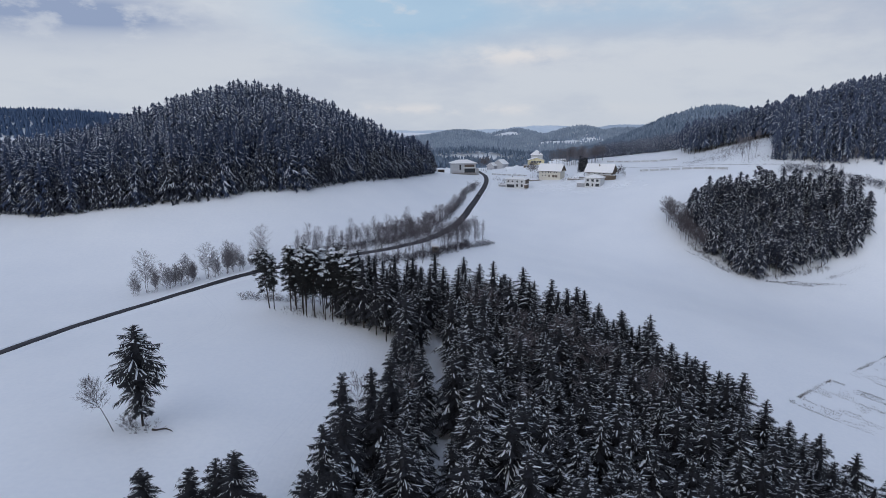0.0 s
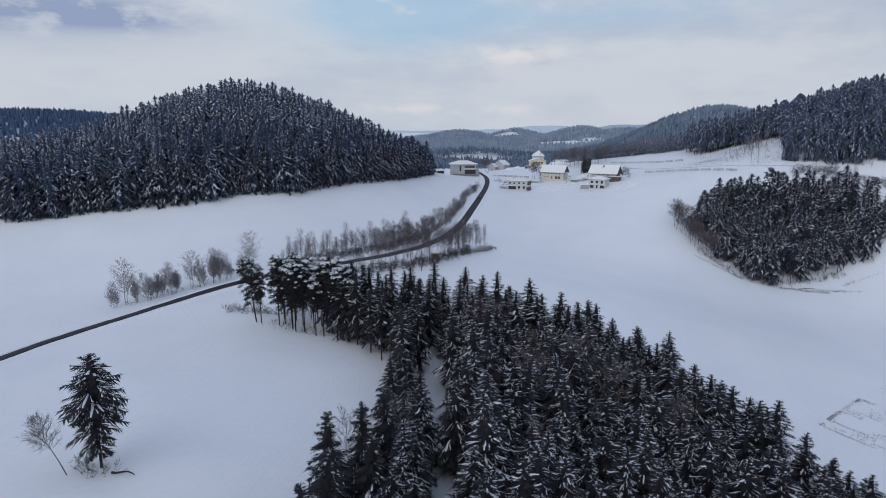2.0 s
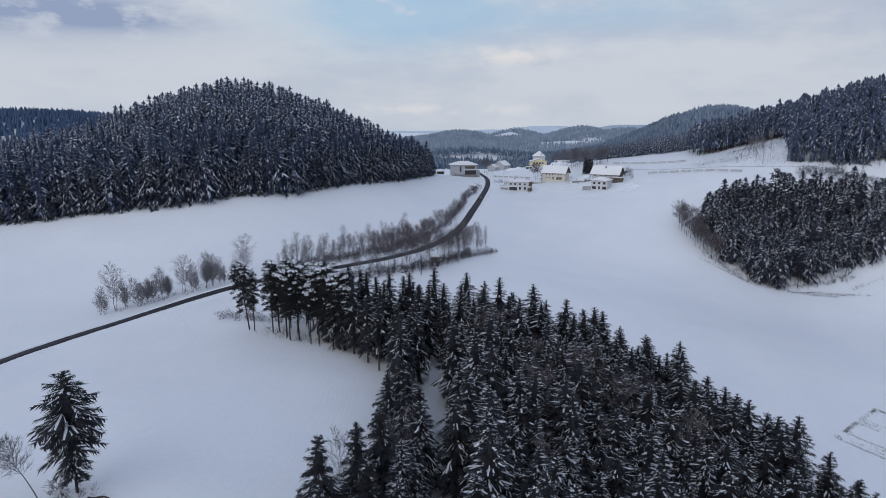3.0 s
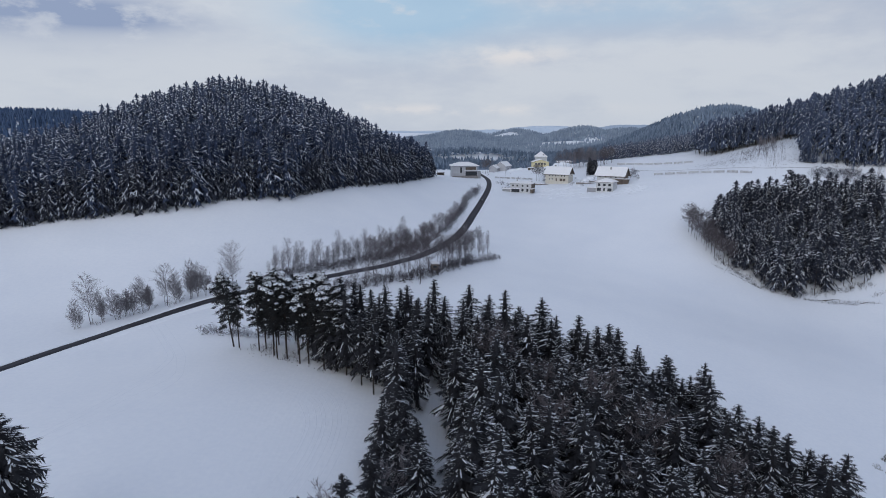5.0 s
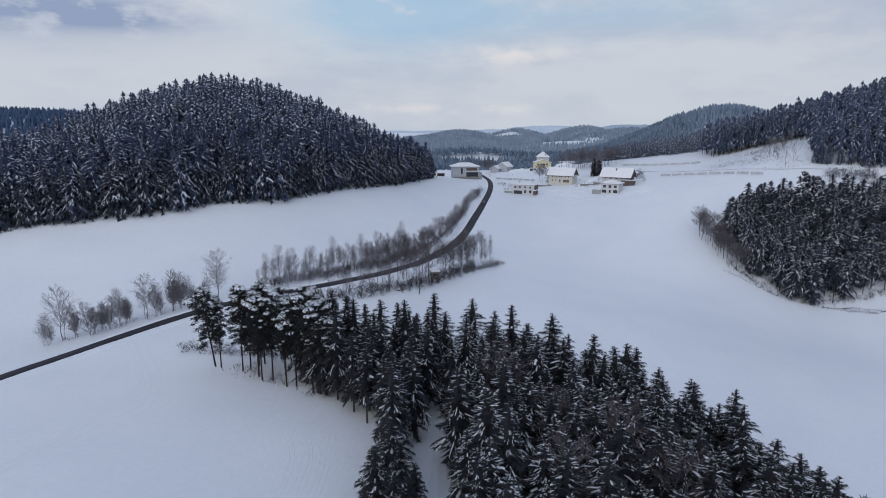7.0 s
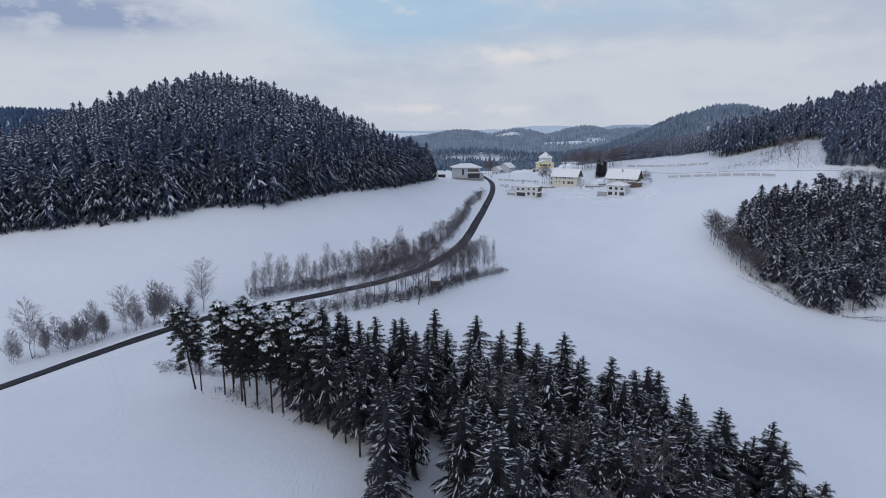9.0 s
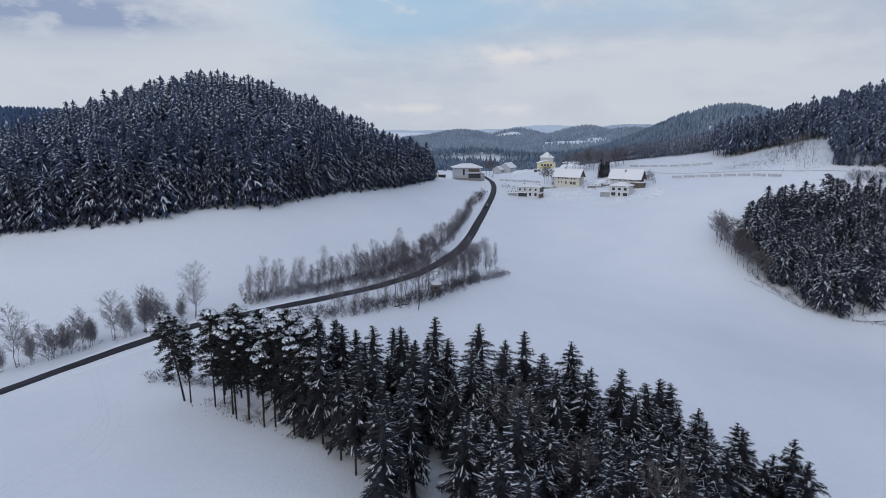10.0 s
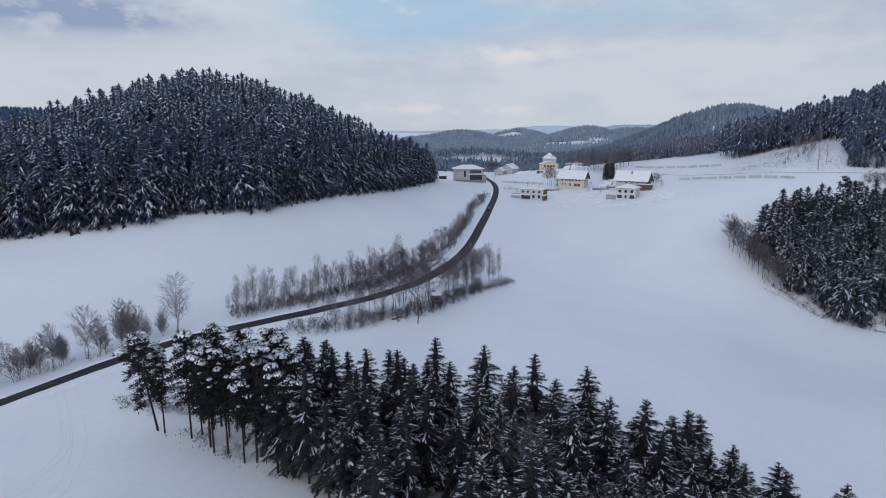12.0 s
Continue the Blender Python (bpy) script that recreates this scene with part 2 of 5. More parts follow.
# ---- mesh tools ----
def mesh_from(name, verts, faces, mats, index=None, flat=True):
    """A mesh from vertex and triangle arrays."""
    v, f = np.asarray(verts, np.float32), np.asarray(faces, np.int32)
    k = f.shape[1]
    me = bpy.data.meshes.new(name)
    me.vertices.add(len(v))
    me.vertices.foreach_set("co", v.ravel())
    me.loops.add(f.size)
    me.loops.foreach_set("vertex_index", f.ravel())
    me.polygons.add(len(f))
    me.polygons.foreach_set("loop_start", np.arange(0, f.size, k, dtype=np.int32))
    me.polygons.foreach_set("loop_total", np.full(len(f), k, np.int32))
    for m in mats:
        me.materials.append(m)
    if index is not None:
        me.polygons.foreach_set("material_index", np.asarray(index, np.int32))
    me.polygons.foreach_set("use_smooth", np.full(len(f), not flat, bool))
    me.update(calc_edges=True)
    me.validate()
    return me


def part(name, bm, mat, parent, label=""):
    """Links a bmesh as one mesh object under a thing or a part."""
    me = bpy.data.meshes.new(name)
    bm.to_mesh(me)
    bm.free()
    me.materials.append(mat)
    ob = new(name, me)
    ob.parent = parent
    return tagged(ob, label) if label else ob


def boxes(items, bevel=0.0):
    """A bmesh of boxes (x0, y0, z0, x1, y1, z1), edges eased by bevel."""
    bm = bmesh.new()
    for x0, y0, z0, x1, y1, z1 in items:
        g = bmesh.ops.create_cube(bm, size=1.0)["verts"]
        bmesh.ops.scale(bm, vec=(x1 - x0, y1 - y0, z1 - z0), verts=g)
        bmesh.ops.translate(bm, vec=((x0 + x1) / 2, (y0 + y1) / 2, (z0 + z1) / 2), verts=g)
    if bevel:
        bmesh.ops.bevel(bm, geom=bm.edges[:], offset=bevel, segments=1, affect="EDGES")
    return bm


def hull(points):
    bm = bmesh.new()
    vs = [bm.verts.new(p) for p in points]
    bmesh.ops.convex_hull(bm, input=vs)
    return bm


# ---- the ground: one sheet to the horizon ----
def spread(lo, a, b, hi, step):
    mid = list(np.arange(a, b + 0.1, step))
    out, d, v = [], step, a
    while v > lo:
        d *= 1.12
        v -= min(d, 90)
        out.append(v)
    up, d, v = [], step, b
    while v < hi:
        d *= 1.12
        v += min(d, 90)
        up.append(v)
    return np.array(out[::-1] + mid + up)


gxs, gys = spread(-3800, -240, 270, 3800, 3.0), spread(-500, 60, 620, 4880, 3.0)
GX, GY = np.meshgrid(gxs, gys)
GZ = levels(GX, GY)
drift = np.array([noise.noise((x * 0.045, y * 0.06, 0)) * 0.30 + noise.noise((x * 0.16, y * 0.22, 4)) * 0.07
                  + (noise.noise((x * 0.10, y * 0.12, 9)) * 1.5 + noise.noise((x * 0.21, y * 0.23, 5)) * 0.9) * (math.exp(-((x - 99) / 16) ** 2 - ((y - 509) / 13) ** 2) + math.exp(-((x - 139) / 15) ** 2 - ((y - 484) / 14) ** 2)
                                                              + math.exp(-((x - 128) / 14) ** 2 - ((y - 552) / 18) ** 2)) if abs(x) < 300 and 0 < y < 700 else 0.0
                  for x, y in zip(GX.ravel(), GY.ravel())]).reshape(GX.shape)
nx, ny = len(gxs), len(gys)
gi = np.arange(nx * ny).reshape(ny, nx)
quads = np.stack([gi[:-1, :-1], gi[:-1, 1:], gi[1:, 1:], gi[1:, :-1]], -1).reshape(-1, 4)
ground = new("ground", mesh_from("ground", np.stack([GX, GY, GZ + drift], -1).reshape(-1, 3), quads, [M_SNOW], flat=False))
tagged(ground, "rolling farmland under smooth untouched snow", "snow field", kind="structure")


def ribbon(name, line, width, up, thick, mat, cross=None, step=2.5):
    """A strip along a line on the ground; cross: (offset, height) points across it."""
    pts = [Vector((x, y, 0)) for x, y in line]
    # an even, rounded line through the points
    dense = []
    for i in range(len(pts) - 1):
        p0, p1, p2, p3 = pts[max(i - 1, 0)], pts[i], pts[i + 1], pts[min(i + 2, len(pts) - 1)]
        n = max(2, int((p2 - p1).length / step))
        for k in range(n):
            t = k / n
            dense.append(0.5 * ((2 * p1) + (p2 - p0) * t + (2 * p0 - 5 * p1 + 4 * p2 - p3) * t * t + (3 * p1 - p0 - 3 * p2 + p3) * t ** 3))
    dense.append(pts[-1])
    cross = cross or [(-width / 2, -thick), (-width / 2, 0), (width / 2, 0), (width / 2, -thick)]
    v, f, c = [], [], len(cross)
    for i, p in enumerate(dense):
        d = (dense[min(i + 1, len(dense) - 1)] - dense[max(i - 1, 0)]).normalized()
        side = Vector((d.y, -d.x, 0))
        for o, hgt in cross:
            q = p + side * o
            base = gz(q.x, q.y) + noise.noise((q.x * 0.045, q.y * 0.06, 0)) * 0.30 + noise.noise((q.x * 0.16, q.y * 0.22, 4)) * 0.07
            v.append((q.x, q.y, base + up + hgt))
    for i in range(len(dense) - 1):
        for k in range(c - 1):
            f.append((i * c + k, i * c + k + 1, (i + 1) * c + k + 1, (i + 1) * c + k))
    return new(name, mesh_from(name, v, f, [mat], flat=False))


ROAD = [(-128, 110), (-119, 155), (-113, 180), (-102, 202), (-87, 225), (-73, 240), (-54, 255), (-39, 267), (-20, 288), (-5, 318), (9, 362),
        (20, 420), (28, 469), (37, 530), (41, 585), (40, 640), (38, 700)]
tagged(ribbon("road", ROAD, 4.0, 0.22, 0.5, M_ASPHALT), "cleared dark asphalt country road winding through snow", "road", kind="structure")
for sgn in (-1, 1):
    prof = [(sgn * 2.02, -0.1), (sgn * 2.2, 0.22), (sgn * 2.9, 0.28), (sgn * 4.2, 0.05), (sgn * 5.4, -0.5)]
    tagged(ribbon("snow_bank", ROAD, 0, 0.2, 0, M_SNOW, prof[::sgn]), "ploughed snow bank along the road edge", "snow bank", kind="structure")

# ---- trees ----
class Soup:
    """Triangles gathered for one mesh."""

    def __init__(self):
        self.v, self.f = [], []

    def tri(self, a, b, c):
        n = len(self.v)
        self.v += [a, b, c]
        self.f.append((n, n + 1, n + 2))

    def tube(self, a, b, ra, rb, sides=3):
        """A tapered limb from a to b."""
        a, b = Vector(a), Vector(b)
        d = (b - a).normalized()
        u = d.orthogonal().normalized()
        w = d.cross(u)
        n = len(self.v)
        for p, r in ((a, ra), (b, rb)):
            for k in range(sides):
                t = 2 * math.pi * k / sides
                self.v.append(tuple(p + (u * math.cos(t) + w * math.sin(t)) * r))
        for k in range(sides):
            j = (k + 1) % sides
            self.f.append((n + k, n + j, n + sides + j))
            self.f.append((n + k, n + sides + j, n + sides + k))

    def twig(self, a, b, r):
        """A thin three-sided spike."""
        u = (b - a).orthogonal().normalized() * r
        w = (b - a).normalized().cross(u)
        n = len(self.v)
        self.v += [tuple(a + u), tuple(a - u * 0.5 + w * 0.87), tuple(a - u * 0.5 - w * 0.87), tuple(b)]
        self.f += [(n, n + 1, n + 3), (n + 1, n + 2, n + 3), (n + 2, n, n + 3)]

    def hair(self, a, b, w, rng):
        """The finest twig: one sliver."""
        u = (b - a).orthogonal().normalized()
        u.rotate(Matrix.Rotation(rng.uniform(0, 3.14), 3, (b - a).normalized()))
        self.tri(tuple(a + u * w), tuple(a - u * w), tuple(b))

    def arrays(self):
        return np.array(self.v, np.float32).reshape(-1, 3), np.array(self.f, np.int32).reshape(-1, 3)


def bough(crown, snow, rng, z0, az, length, rise, bend, width, stations, load, hang, detail):
    """A spruce bough with its side twigs, and the snow that lies in streaks along it."""
    ca, sa = math.cos(az), math.sin(az)
    sway = rng.uniform(-0.20, 0.20)

    def spine(s, side=0.0, dz=0.0):
        r = length * s
        side = side + sway * length * s * s
        z = z0 + length * (rise * s + bend * s * s + 0.34 * max(0, s - 0.55) ** 2) + dz
        return (ca * r - sa * side, sa * r + ca * side, z)

    ds = 0.94 / stations
    for i in range(stations):
        s = 0.05 + ds * i
        w = width * (0.35 + math.sin(math.pi * min(1, 0.22 + 0.70 * s))) * 0.75
        for sgn in (-1, 1):
            ww = w * rng.uniform(0.55, 1.25)
            e = min(1.08, s + ds * 0.5 + ww / length * rng.uniform(0.5, 1.1))
            sag = ww * (rng.uniform(0.05, 0.40) if detail == 2 else rng.uniform(0.35, 0.85))
            crown.tri(spine(s), spine(min(1, s + ds * 1.15)), spine(e, sgn * ww, -sag))
            if detail < 2 and rng.random() < 0.20 * load:
                snow.tri(spine(s + ds * 0.2, 0, 0.10), spine(s + ds * 0.7, 0, 0.10), spine(e, sgn * ww * 0.85, 0.12 - 0.85 * sag))
        if hang and rng.random() < hang:
            ww, q = w * rng.uniform(0.4, 0.9), rng.uniform(-0.5, 0.5) * w
            crown.tri(spine(s, q * 0.6), spine(min(1, s + ds * 0.4), q * 0.6), spine(s + ds * rng.uniform(0.5, 1.2), q, -ww))
    if detail:
        crown.tri(spine(0.86, -0.13 * width), spine(0.86, 0.13 * width), spine(1.10))
    if rng.random() >= load:
        return
    a, b = rng.uniform(0.10, 0.42), rng.uniform(0.86, 1.05)
    if detail == 0:
        h = (0.28 + 0.045 * length) * rng.choice((0.6, 0.8, 1.0, 1.5))
        m, off = (a + b) / 2, rng.uniform(-0.3, 0.3)
        for sgn in (-1, 1):
            snow.tri(spine(a, off, 0.12), spine(b, off, 0.10), spine(m, off + sgn * h, -0.35 * h))
            snow.tri(spine(m, off, 0.30), spine(b + 0.05, off, -0.10), spine(b - 0.12, off + sgn * h * 0.8, -0.55 * h))
        return
    half = (0.050 + 0.020 * length) * rng.choice((0.7, 0.9, 1.1, 1.3, 1.8)) * (1.0 if detail == 2 else 1.2)
    last, tilt = (4 if detail == 2 else 3), rng.choice((-0.5, 0.5, 0.2, -0.2))
    rows = []
    for k in range(last + 1):
        s = a + (b - a) * k / last
        h = half * (0.35 if k == 0 else 0.6 if k == last else rng.uniform(0.6, 1.35))
        off = rng.uniform(-0.4, 0.4) * half
        rows.append((spine(s, off - h, 0.05 - tilt * h), spine(s, off + h, 0.07 + tilt * h)))
    for p, q in zip(rows, rows[1:]):
        if rng.random() < 0.82:
            snow.tri(p[0], p[1], q[1])
            snow.tri(p[0], q[1], q[0])
    for k in range(3 if detail == 2 else 2):
        s, sgn = rng.uniform(a, 0.85), rng.choice((-1, 1))
        w = width * rng.uniform(0.25, 0.75)
        e, t = min(1.08, s + w / length * rng.uniform(0.9, 1.6)), half * rng.uniform(0.5, 1.0)
        n = rng.uniform(0.1, 0.6) * w
        snow.tri(spine(s, sgn * n, 0.05 - n * 0.2), spine(e - 0.5 * t / length, sgn * w, 0.06 - w * 0.22), spine(e + t / length, sgn * (w - t), 0.06 - w * 0.22))


def spruce_soup(seed, height, radius, detail, load=0.7, bare=0.06, thin=0.0, rich=1.0, waist=0.3, flat=0.0, slope=0.0):
    """Trunk, crown and snow of a spruce; detail 2 close by, 1 farther, 0 far."""
    rng = random.Random(seed)
    trunk, crown, snow = Soup(), Soup(), Soup()
    r0 = height * 0.012
    trunk.tube((0, 0, -0.8), (0, 0, height * 0.55), r0, r0 * 0.6, 7 if detail == 2 else 3)
    trunk.tube((0, 0, height * 0.55), (0, 0, height * (0.96 if detail == 0 else 1.0)), r0 * 0.6, 0.02, 5 if detail == 2 else 3)
    count = int((40, 56, 116)[detail] * rich)
    low = height * bare + 0.5
    slope = slope or (0.80, 0.74, 0.50)[detail] + 0.05 * (seed % 4)

    def reach(z):
        foot = (z - low + 0.05 * height) / (waist * height)
        return radius * (1 - math.exp(-slope * (height - z) / radius)) * (0.60 + 0.40 * min(1, foot) - (0.5 * max(0, 1 - foot) if waist > 0.3 else 0)) + (0.08, 0.12, 0.22)[detail]

    # the shaded heart of the crown, a ragged cone of inner twigs
    rings, sides = (5, 5) if detail == 0 else (6, 6) if detail == 1 else (9, 7)
    heart = []
    for j in range(rings + 1):
        z = low + (height * 0.97 - low) * j / rings
        heart.append([(math.cos(6.283 * (n + 0.5 * j) / sides) * r, math.sin(6.283 * (n + 0.5 * j) / sides) * r, z + rng.uniform(-0.25, 0.25))
                      for n in range(sides) for r in (reach(z) * ((0.18, 0.22, 0.30)[detail] if z > waist * height or waist <= 0.3 else 0.12) * rng.uniform(0.6, 1.25),)])
    for j in range(rings):
        for n in range(sides):
            m = (n + 1) % sides
            crown.tri(heart[j][n], heart[j][m], heart[j + 1][n])
            crown.tri(heart[j][m], heart[j + 1][m], heart[j + 1][n])
    for i in range(count):
        f = (i + 0.5) / count
        z = low + (height * (0.95, 0.96, 0.985)[detail] - low) * (f ** (0.76, 0.80, 0.86)[detail])
        k = min(0.7, 1 - z / height)
        if rng.random() < thin:
            continue
        length = reach(z) * rng.choice((0.66, 0.82, 0.95, 1.0, 1.06, 1.18)) * rng.uniform(0.92, 1.06)
        rise = (0.50, 0.56, 0.64)[detail] - (1.0 - flat) * (k ** 0.6) + rng.uniform(-0.13, 0.13)
        rise += 0.7 * max(0, 1 - 6 * k) if detail < 2 else 0.3 * max(0, 1 - 8 * k)
        bend = -(0.34, 0.30, 0.24)[detail] - 0.26 * k - 0.10 * rng.random()
        az = i * 2.39996 + rng.uniform(-0.55, 0.55)
        bough(crown, snow, rng, z, az, length, rise, bend, min((0.40 + 0.24 * length) * (1.45, 1.12, 1.0)[detail], 0.12 + 0.75 * length),
              (2, 3, 5 + int(0.9 * length))[detail], load * (min(1.15, 0.12 + 1.7 * z / height) if detail == 1 else 1), (0, 0.25, 0.5)[detail], detail)
    if detail < 2:
        for j in range(4):
            t, u, r = 1.5708 * j + seed, 1.5708 * (j + 1) + seed, rng.uniform(0.85, 1.3)
            crown.tri((math.cos(t) * r, math.sin(t) * r, height * rng.uniform(0.87, 0.91)), (math.cos(u) * r, math.sin(u) * r, height * rng.uniform(0.87, 0.91)), (0, 0, height))
    else:
        crown.tri((-0.13, 0, height * 0.955), (0.13, 0, height * 0.955), (0, 0, height * 1.01))
        crown.tri((0, -0.13, height * 0.955), (0, 0.13, height * 0.955), (0, 0, height * 1.01))
    return trunk, crown, snow


def dusting(snow, rng, c, size, count):
    """Loose flakes of snow over the upper side of a clump of needles."""
    for k in range(count):
        d = Vector((rng.gauss(0, 1), rng.gauss(0, 1), abs(rng.gauss(0.5, 0.6)) + 0.1)).normalized()
        o = c + Vector((d.x * size, d.y * size, d.z * size * 0.55 + 0.08))
        u = d.orthogonal().normalized()
        u.rotate(Matrix.Rotation(rng.uniform(0, 6.28), 3, d))
        w = d.cross(u)
        r, q = size * rng.uniform(0.20, 0.42), size * rng.uniform(0.16, 0.32)
        snow.tri(tuple(o + u * r), tuple(o - u * r * 0.5 + w * q), tuple(o - u * r * 0.5 - w * q))


def pine_soup(seed, height, crown_from, radius, detail, load=0.26):
    """A Scots pine: a long bare trunk, drooping ragged limbs of needle tufts, cushions of snow on the top."""
    rng = random.Random(seed)
    trunk, crown, snow = Soup(), Soup(), Soup()
    r0 = height * 0.0105
    lean = (rng.uniform(-0.7, 0.7), rng.uniform(-0.7, 0.7))

    def stem(z):
        k = z / height
        return (lean[0] * k * k, lean[1] * k * k, z)

    cuts = [-0.8, 0.3 * height, 0.6 * height, 0.85 * height, 0.97 * height]
    for a, b in zip(cuts, cuts[1:]):
        trunk.tube(stem(a), stem(b), r0 * (1.05 - 0.85 * max(a, 0) / height), r0 * (1.05 - 0.85 * b / height), 6 if detail else 4)
    clumps = (80, 30)[1 - detail]
    for i in range(clumps):
        k = i / (clumps - 1)
        z = height * (crown_from + (0.975 - crown_from) * (k ** 0.85))
        span = radius * (0.62 + 0.5 * math.sin(math.pi * min(1, 0.12 + 0.80 * k))) * (1.0 - 0.45 * max(0, k - 0.8) / 0.2)
        if detail:
            span *= 0.76 + 0.46 * abs(math.sin(k * 8.5 + seed))
        az, rad = i * 2.399 + rng.uniform(-0.4, 0.4), span * rng.uniform(0.25, 1.0)
        s = stem(z)
        c = Vector((s[0] + math.cos(az) * rad, s[1] + math.sin(az) * rad, z - 0.18 * rad * (1 - k) + rng.uniform(-0.4, 0.4)))
        if detail and rad > 0.8:
            trunk.tube(stem(z + 0.1 * rad), tuple(c), 0.06, 0.025, 3)
        size = rng.uniform(0.6, 1.1) * (1.05 if detail else 1.5)
        along_ = Vector((math.cos(az), math.sin(az), -0.45))
        for n in range((84, 17)[1 - detail]):
            d = Vector((rng.gauss(0, 1), rng.gauss(0, 1), rng.gauss(0.0, 0.7)))
            d = (d.normalized() + along_ * 0.5).normalized()
            u = d.orthogonal().normalized()
            u.rotate(Matrix.Rotation(rng.uniform(0, 6.28), 3, d))
            m = c + Vector((d.x, d.y, d.z * 0.5)) * size * rng.uniform(0.0, 0.8) + along_ * size * rng.uniform(-0.9, 0.35)
            tip = m + d * size * rng.uniform(0.30, 0.6) * (1.0 if detail else 1.8)
            wd = size * (0.10 if detail else 0.30)
            crown.tri(tuple(m + u * wd), tuple(m - u * wd), tuple(tip))
        if rng.random() < load * (0.40 + 2.9 * k ** 3):
            dusting(snow, rng, c + along_ * size * rng.uniform(-0.5, 0.2), size * rng.choice((0.4, 0.5, 0.7, 1.0)) * (0.7 + 0.5 * k), 40 if detail else 10)
    if detail:
        for i in range(9):
            z, az, q = height * crown_from * rng.uniform(0.55, 1.1), rng.uniform(0, 6.28), rng.uniform(0.7, 1.9)
            trunk.tube(stem(z), (stem(z)[0] + math.cos(az) * q, stem(z)[1] + math.sin(az) * q, z - 0.25 * q), 0.035, 0.012, 3)
    return trunk, crown, snow


def bare_soup(seed, height, spread_, limbs, fine=3, stems=1, girth=0.010, low=0.22, steep=(0.6, 1.5), fan=0.22, hair=0.05, sub=3):
    """A leafless tree: trunk, ascending limbs, twigs."""
    rng = random.Random(seed)
    stem_soup, wood = Soup(), Soup()
    for st in range(stems):
        lean = Vector((rng.uniform(-1, 1), rng.uniform(-1, 1), 0)) * (0.05 if stems == 1 else fan)
        foot = Vector((rng.uniform(-1, 1), rng.uniform(-1, 1), 0)) * (0 if stems == 1 else 0.25 if stems < 4 else 1.5)
        hh = height * (1 if st == 0 else rng.uniform(0.6, 0.95))
        pts = [foot + Vector((0, 0, -0.4))]
        for k in range(1, 6):
            z = hh * k / 5.0
            pts.append(foot + lean * z + Vector((rng.uniform(-1, 1), rng.uniform(-1, 1), 0)) * 0.02 * hh + Vector((0, 0, z)))
        for k in range(5):
            stem_soup.tube(pts[k], pts[k + 1], girth * hh * (1 - k / 5.4), girth * hh * (1 - (k + 1) / 5.4), 4 if stems < 3 else 3)
        for i in range(limbs):
            k = low + (0.98 - low) * (i + rng.random()) / limbs
            seg = min(4, int(k * 5))
            p = pts[seg].lerp(pts[seg + 1], k * 5 - seg)
            az = i * 2.4 + rng.uniform(-0.5, 0.5)
            ln = spread_ * (0.30 + 0.75 * math.sin(math.pi * min(1.0, 0.12 + 0.88 * k) ** 0.9)) * rng.uniform(0.65, 1.15) + 0.2
            up = rng.uniform(*steep)
            d = Vector((math.cos(az), math.sin(az), up)).normalized()
            q = p + d * ln
            wood.tube(p, q, girth * hh * 0.30 * (1.1 - k) + 0.014, 0.012, 3)
            for j in range(fine):
                s = 0.25 + 0.75 * (j + rng.random()) / fine
                a = p + d * ln * s
                e = (d + Vector((rng.gauss(0, 0.55), rng.gauss(0, 0.55), rng.gauss(0.1, 0.4)))).normalized()
                b = a + e * ln * rng.uniform(0.25, 0.5)
                wood.hair(a, b, hair * 1.3, rng)
                for n in range(sub):
                    g = a.lerp(b, rng.uniform(0.15, 0.95))
                    o = (e + Vector((rng.gauss(0, 0.6), rng.gauss(0, 0.6), rng.gauss(0.1, 0.45)))).normalized() * ln * rng.uniform(0.14, 0.32)
                    wood.hair(g, g + o, hair, rng)
    return stem_soup, wood


def brush_thing(name, soups, mat, label, category, group):
    """A bush: one mesh of stems and twigs under an Empty."""
    both = Soup()
    for s in soups:
        n = len(both.v)
        both.v += s.v
        both.f += [tuple(i + n for i in f) for f in s.f]
    top = tagged(new(name), label, category, group)
    ob = new("crown", soup_mesh("crown", both, mat))
    ob.parent = top
    return top


def soup_mesh(name, soup, mat):
    v, f = soup.arrays()
    return mesh_from(name, v, f, [mat])


def tree_thing(name, soups, mats, label, category, group):
    """A tree as an Empty with its trunk, crown and snow."""
    top = tagged(new(name), label, category, group)
    for part_name, soup, mat in zip(("trunk", "crown", "snow_load"), soups, mats):
        if len(soup.f):
            ob = new(part_name, soup_mesh(part_name, soup, mat))
            ob.parent = top
            if part_name == "snow_load":
                tagged(ob, "patches of snow along the boughs", kind="stuff")
    return top


def inside(x, y, poly):
    hit = False
    for (x0, y0), (x1, y1) in zip(poly, poly[1:] + poly[:1]):
        if (y0 > y) != (y1 > y) and x < (x1 - x0) * (y - y0) / (y1 - y0) + x0:
            hit = not hit
    return hit


def scatter(poly, gap, seed, loose=0.38):
    """Places in a plot, about gap metres apart."""
    rng = random.Random(seed)
    xs_, ys_ = [p[0] for p in poly], [p[1] for p in poly]
    out, row, y = [], 0, min(ys_)
    while y < max(ys_):
        x = min(xs_) + (row % 2) * gap / 2
        while x < max(xs_):
            px, py = x + rng.uniform(-loose, loose) * gap, y + rng.uniform(-loose, loose) * gap
            if inside(px, py, poly):
                out.append((px, py))
            x += gap
        y += gap * 0.87
        row += 1
    return out


def placed(x, y, turn, size, sink=0.0, tall=1.0):
    m = pose(x, y, gz(x, y) - sink, 0, 0, turn)
    return m @ Matrix.Diagonal((size, size, size * tall, 1))


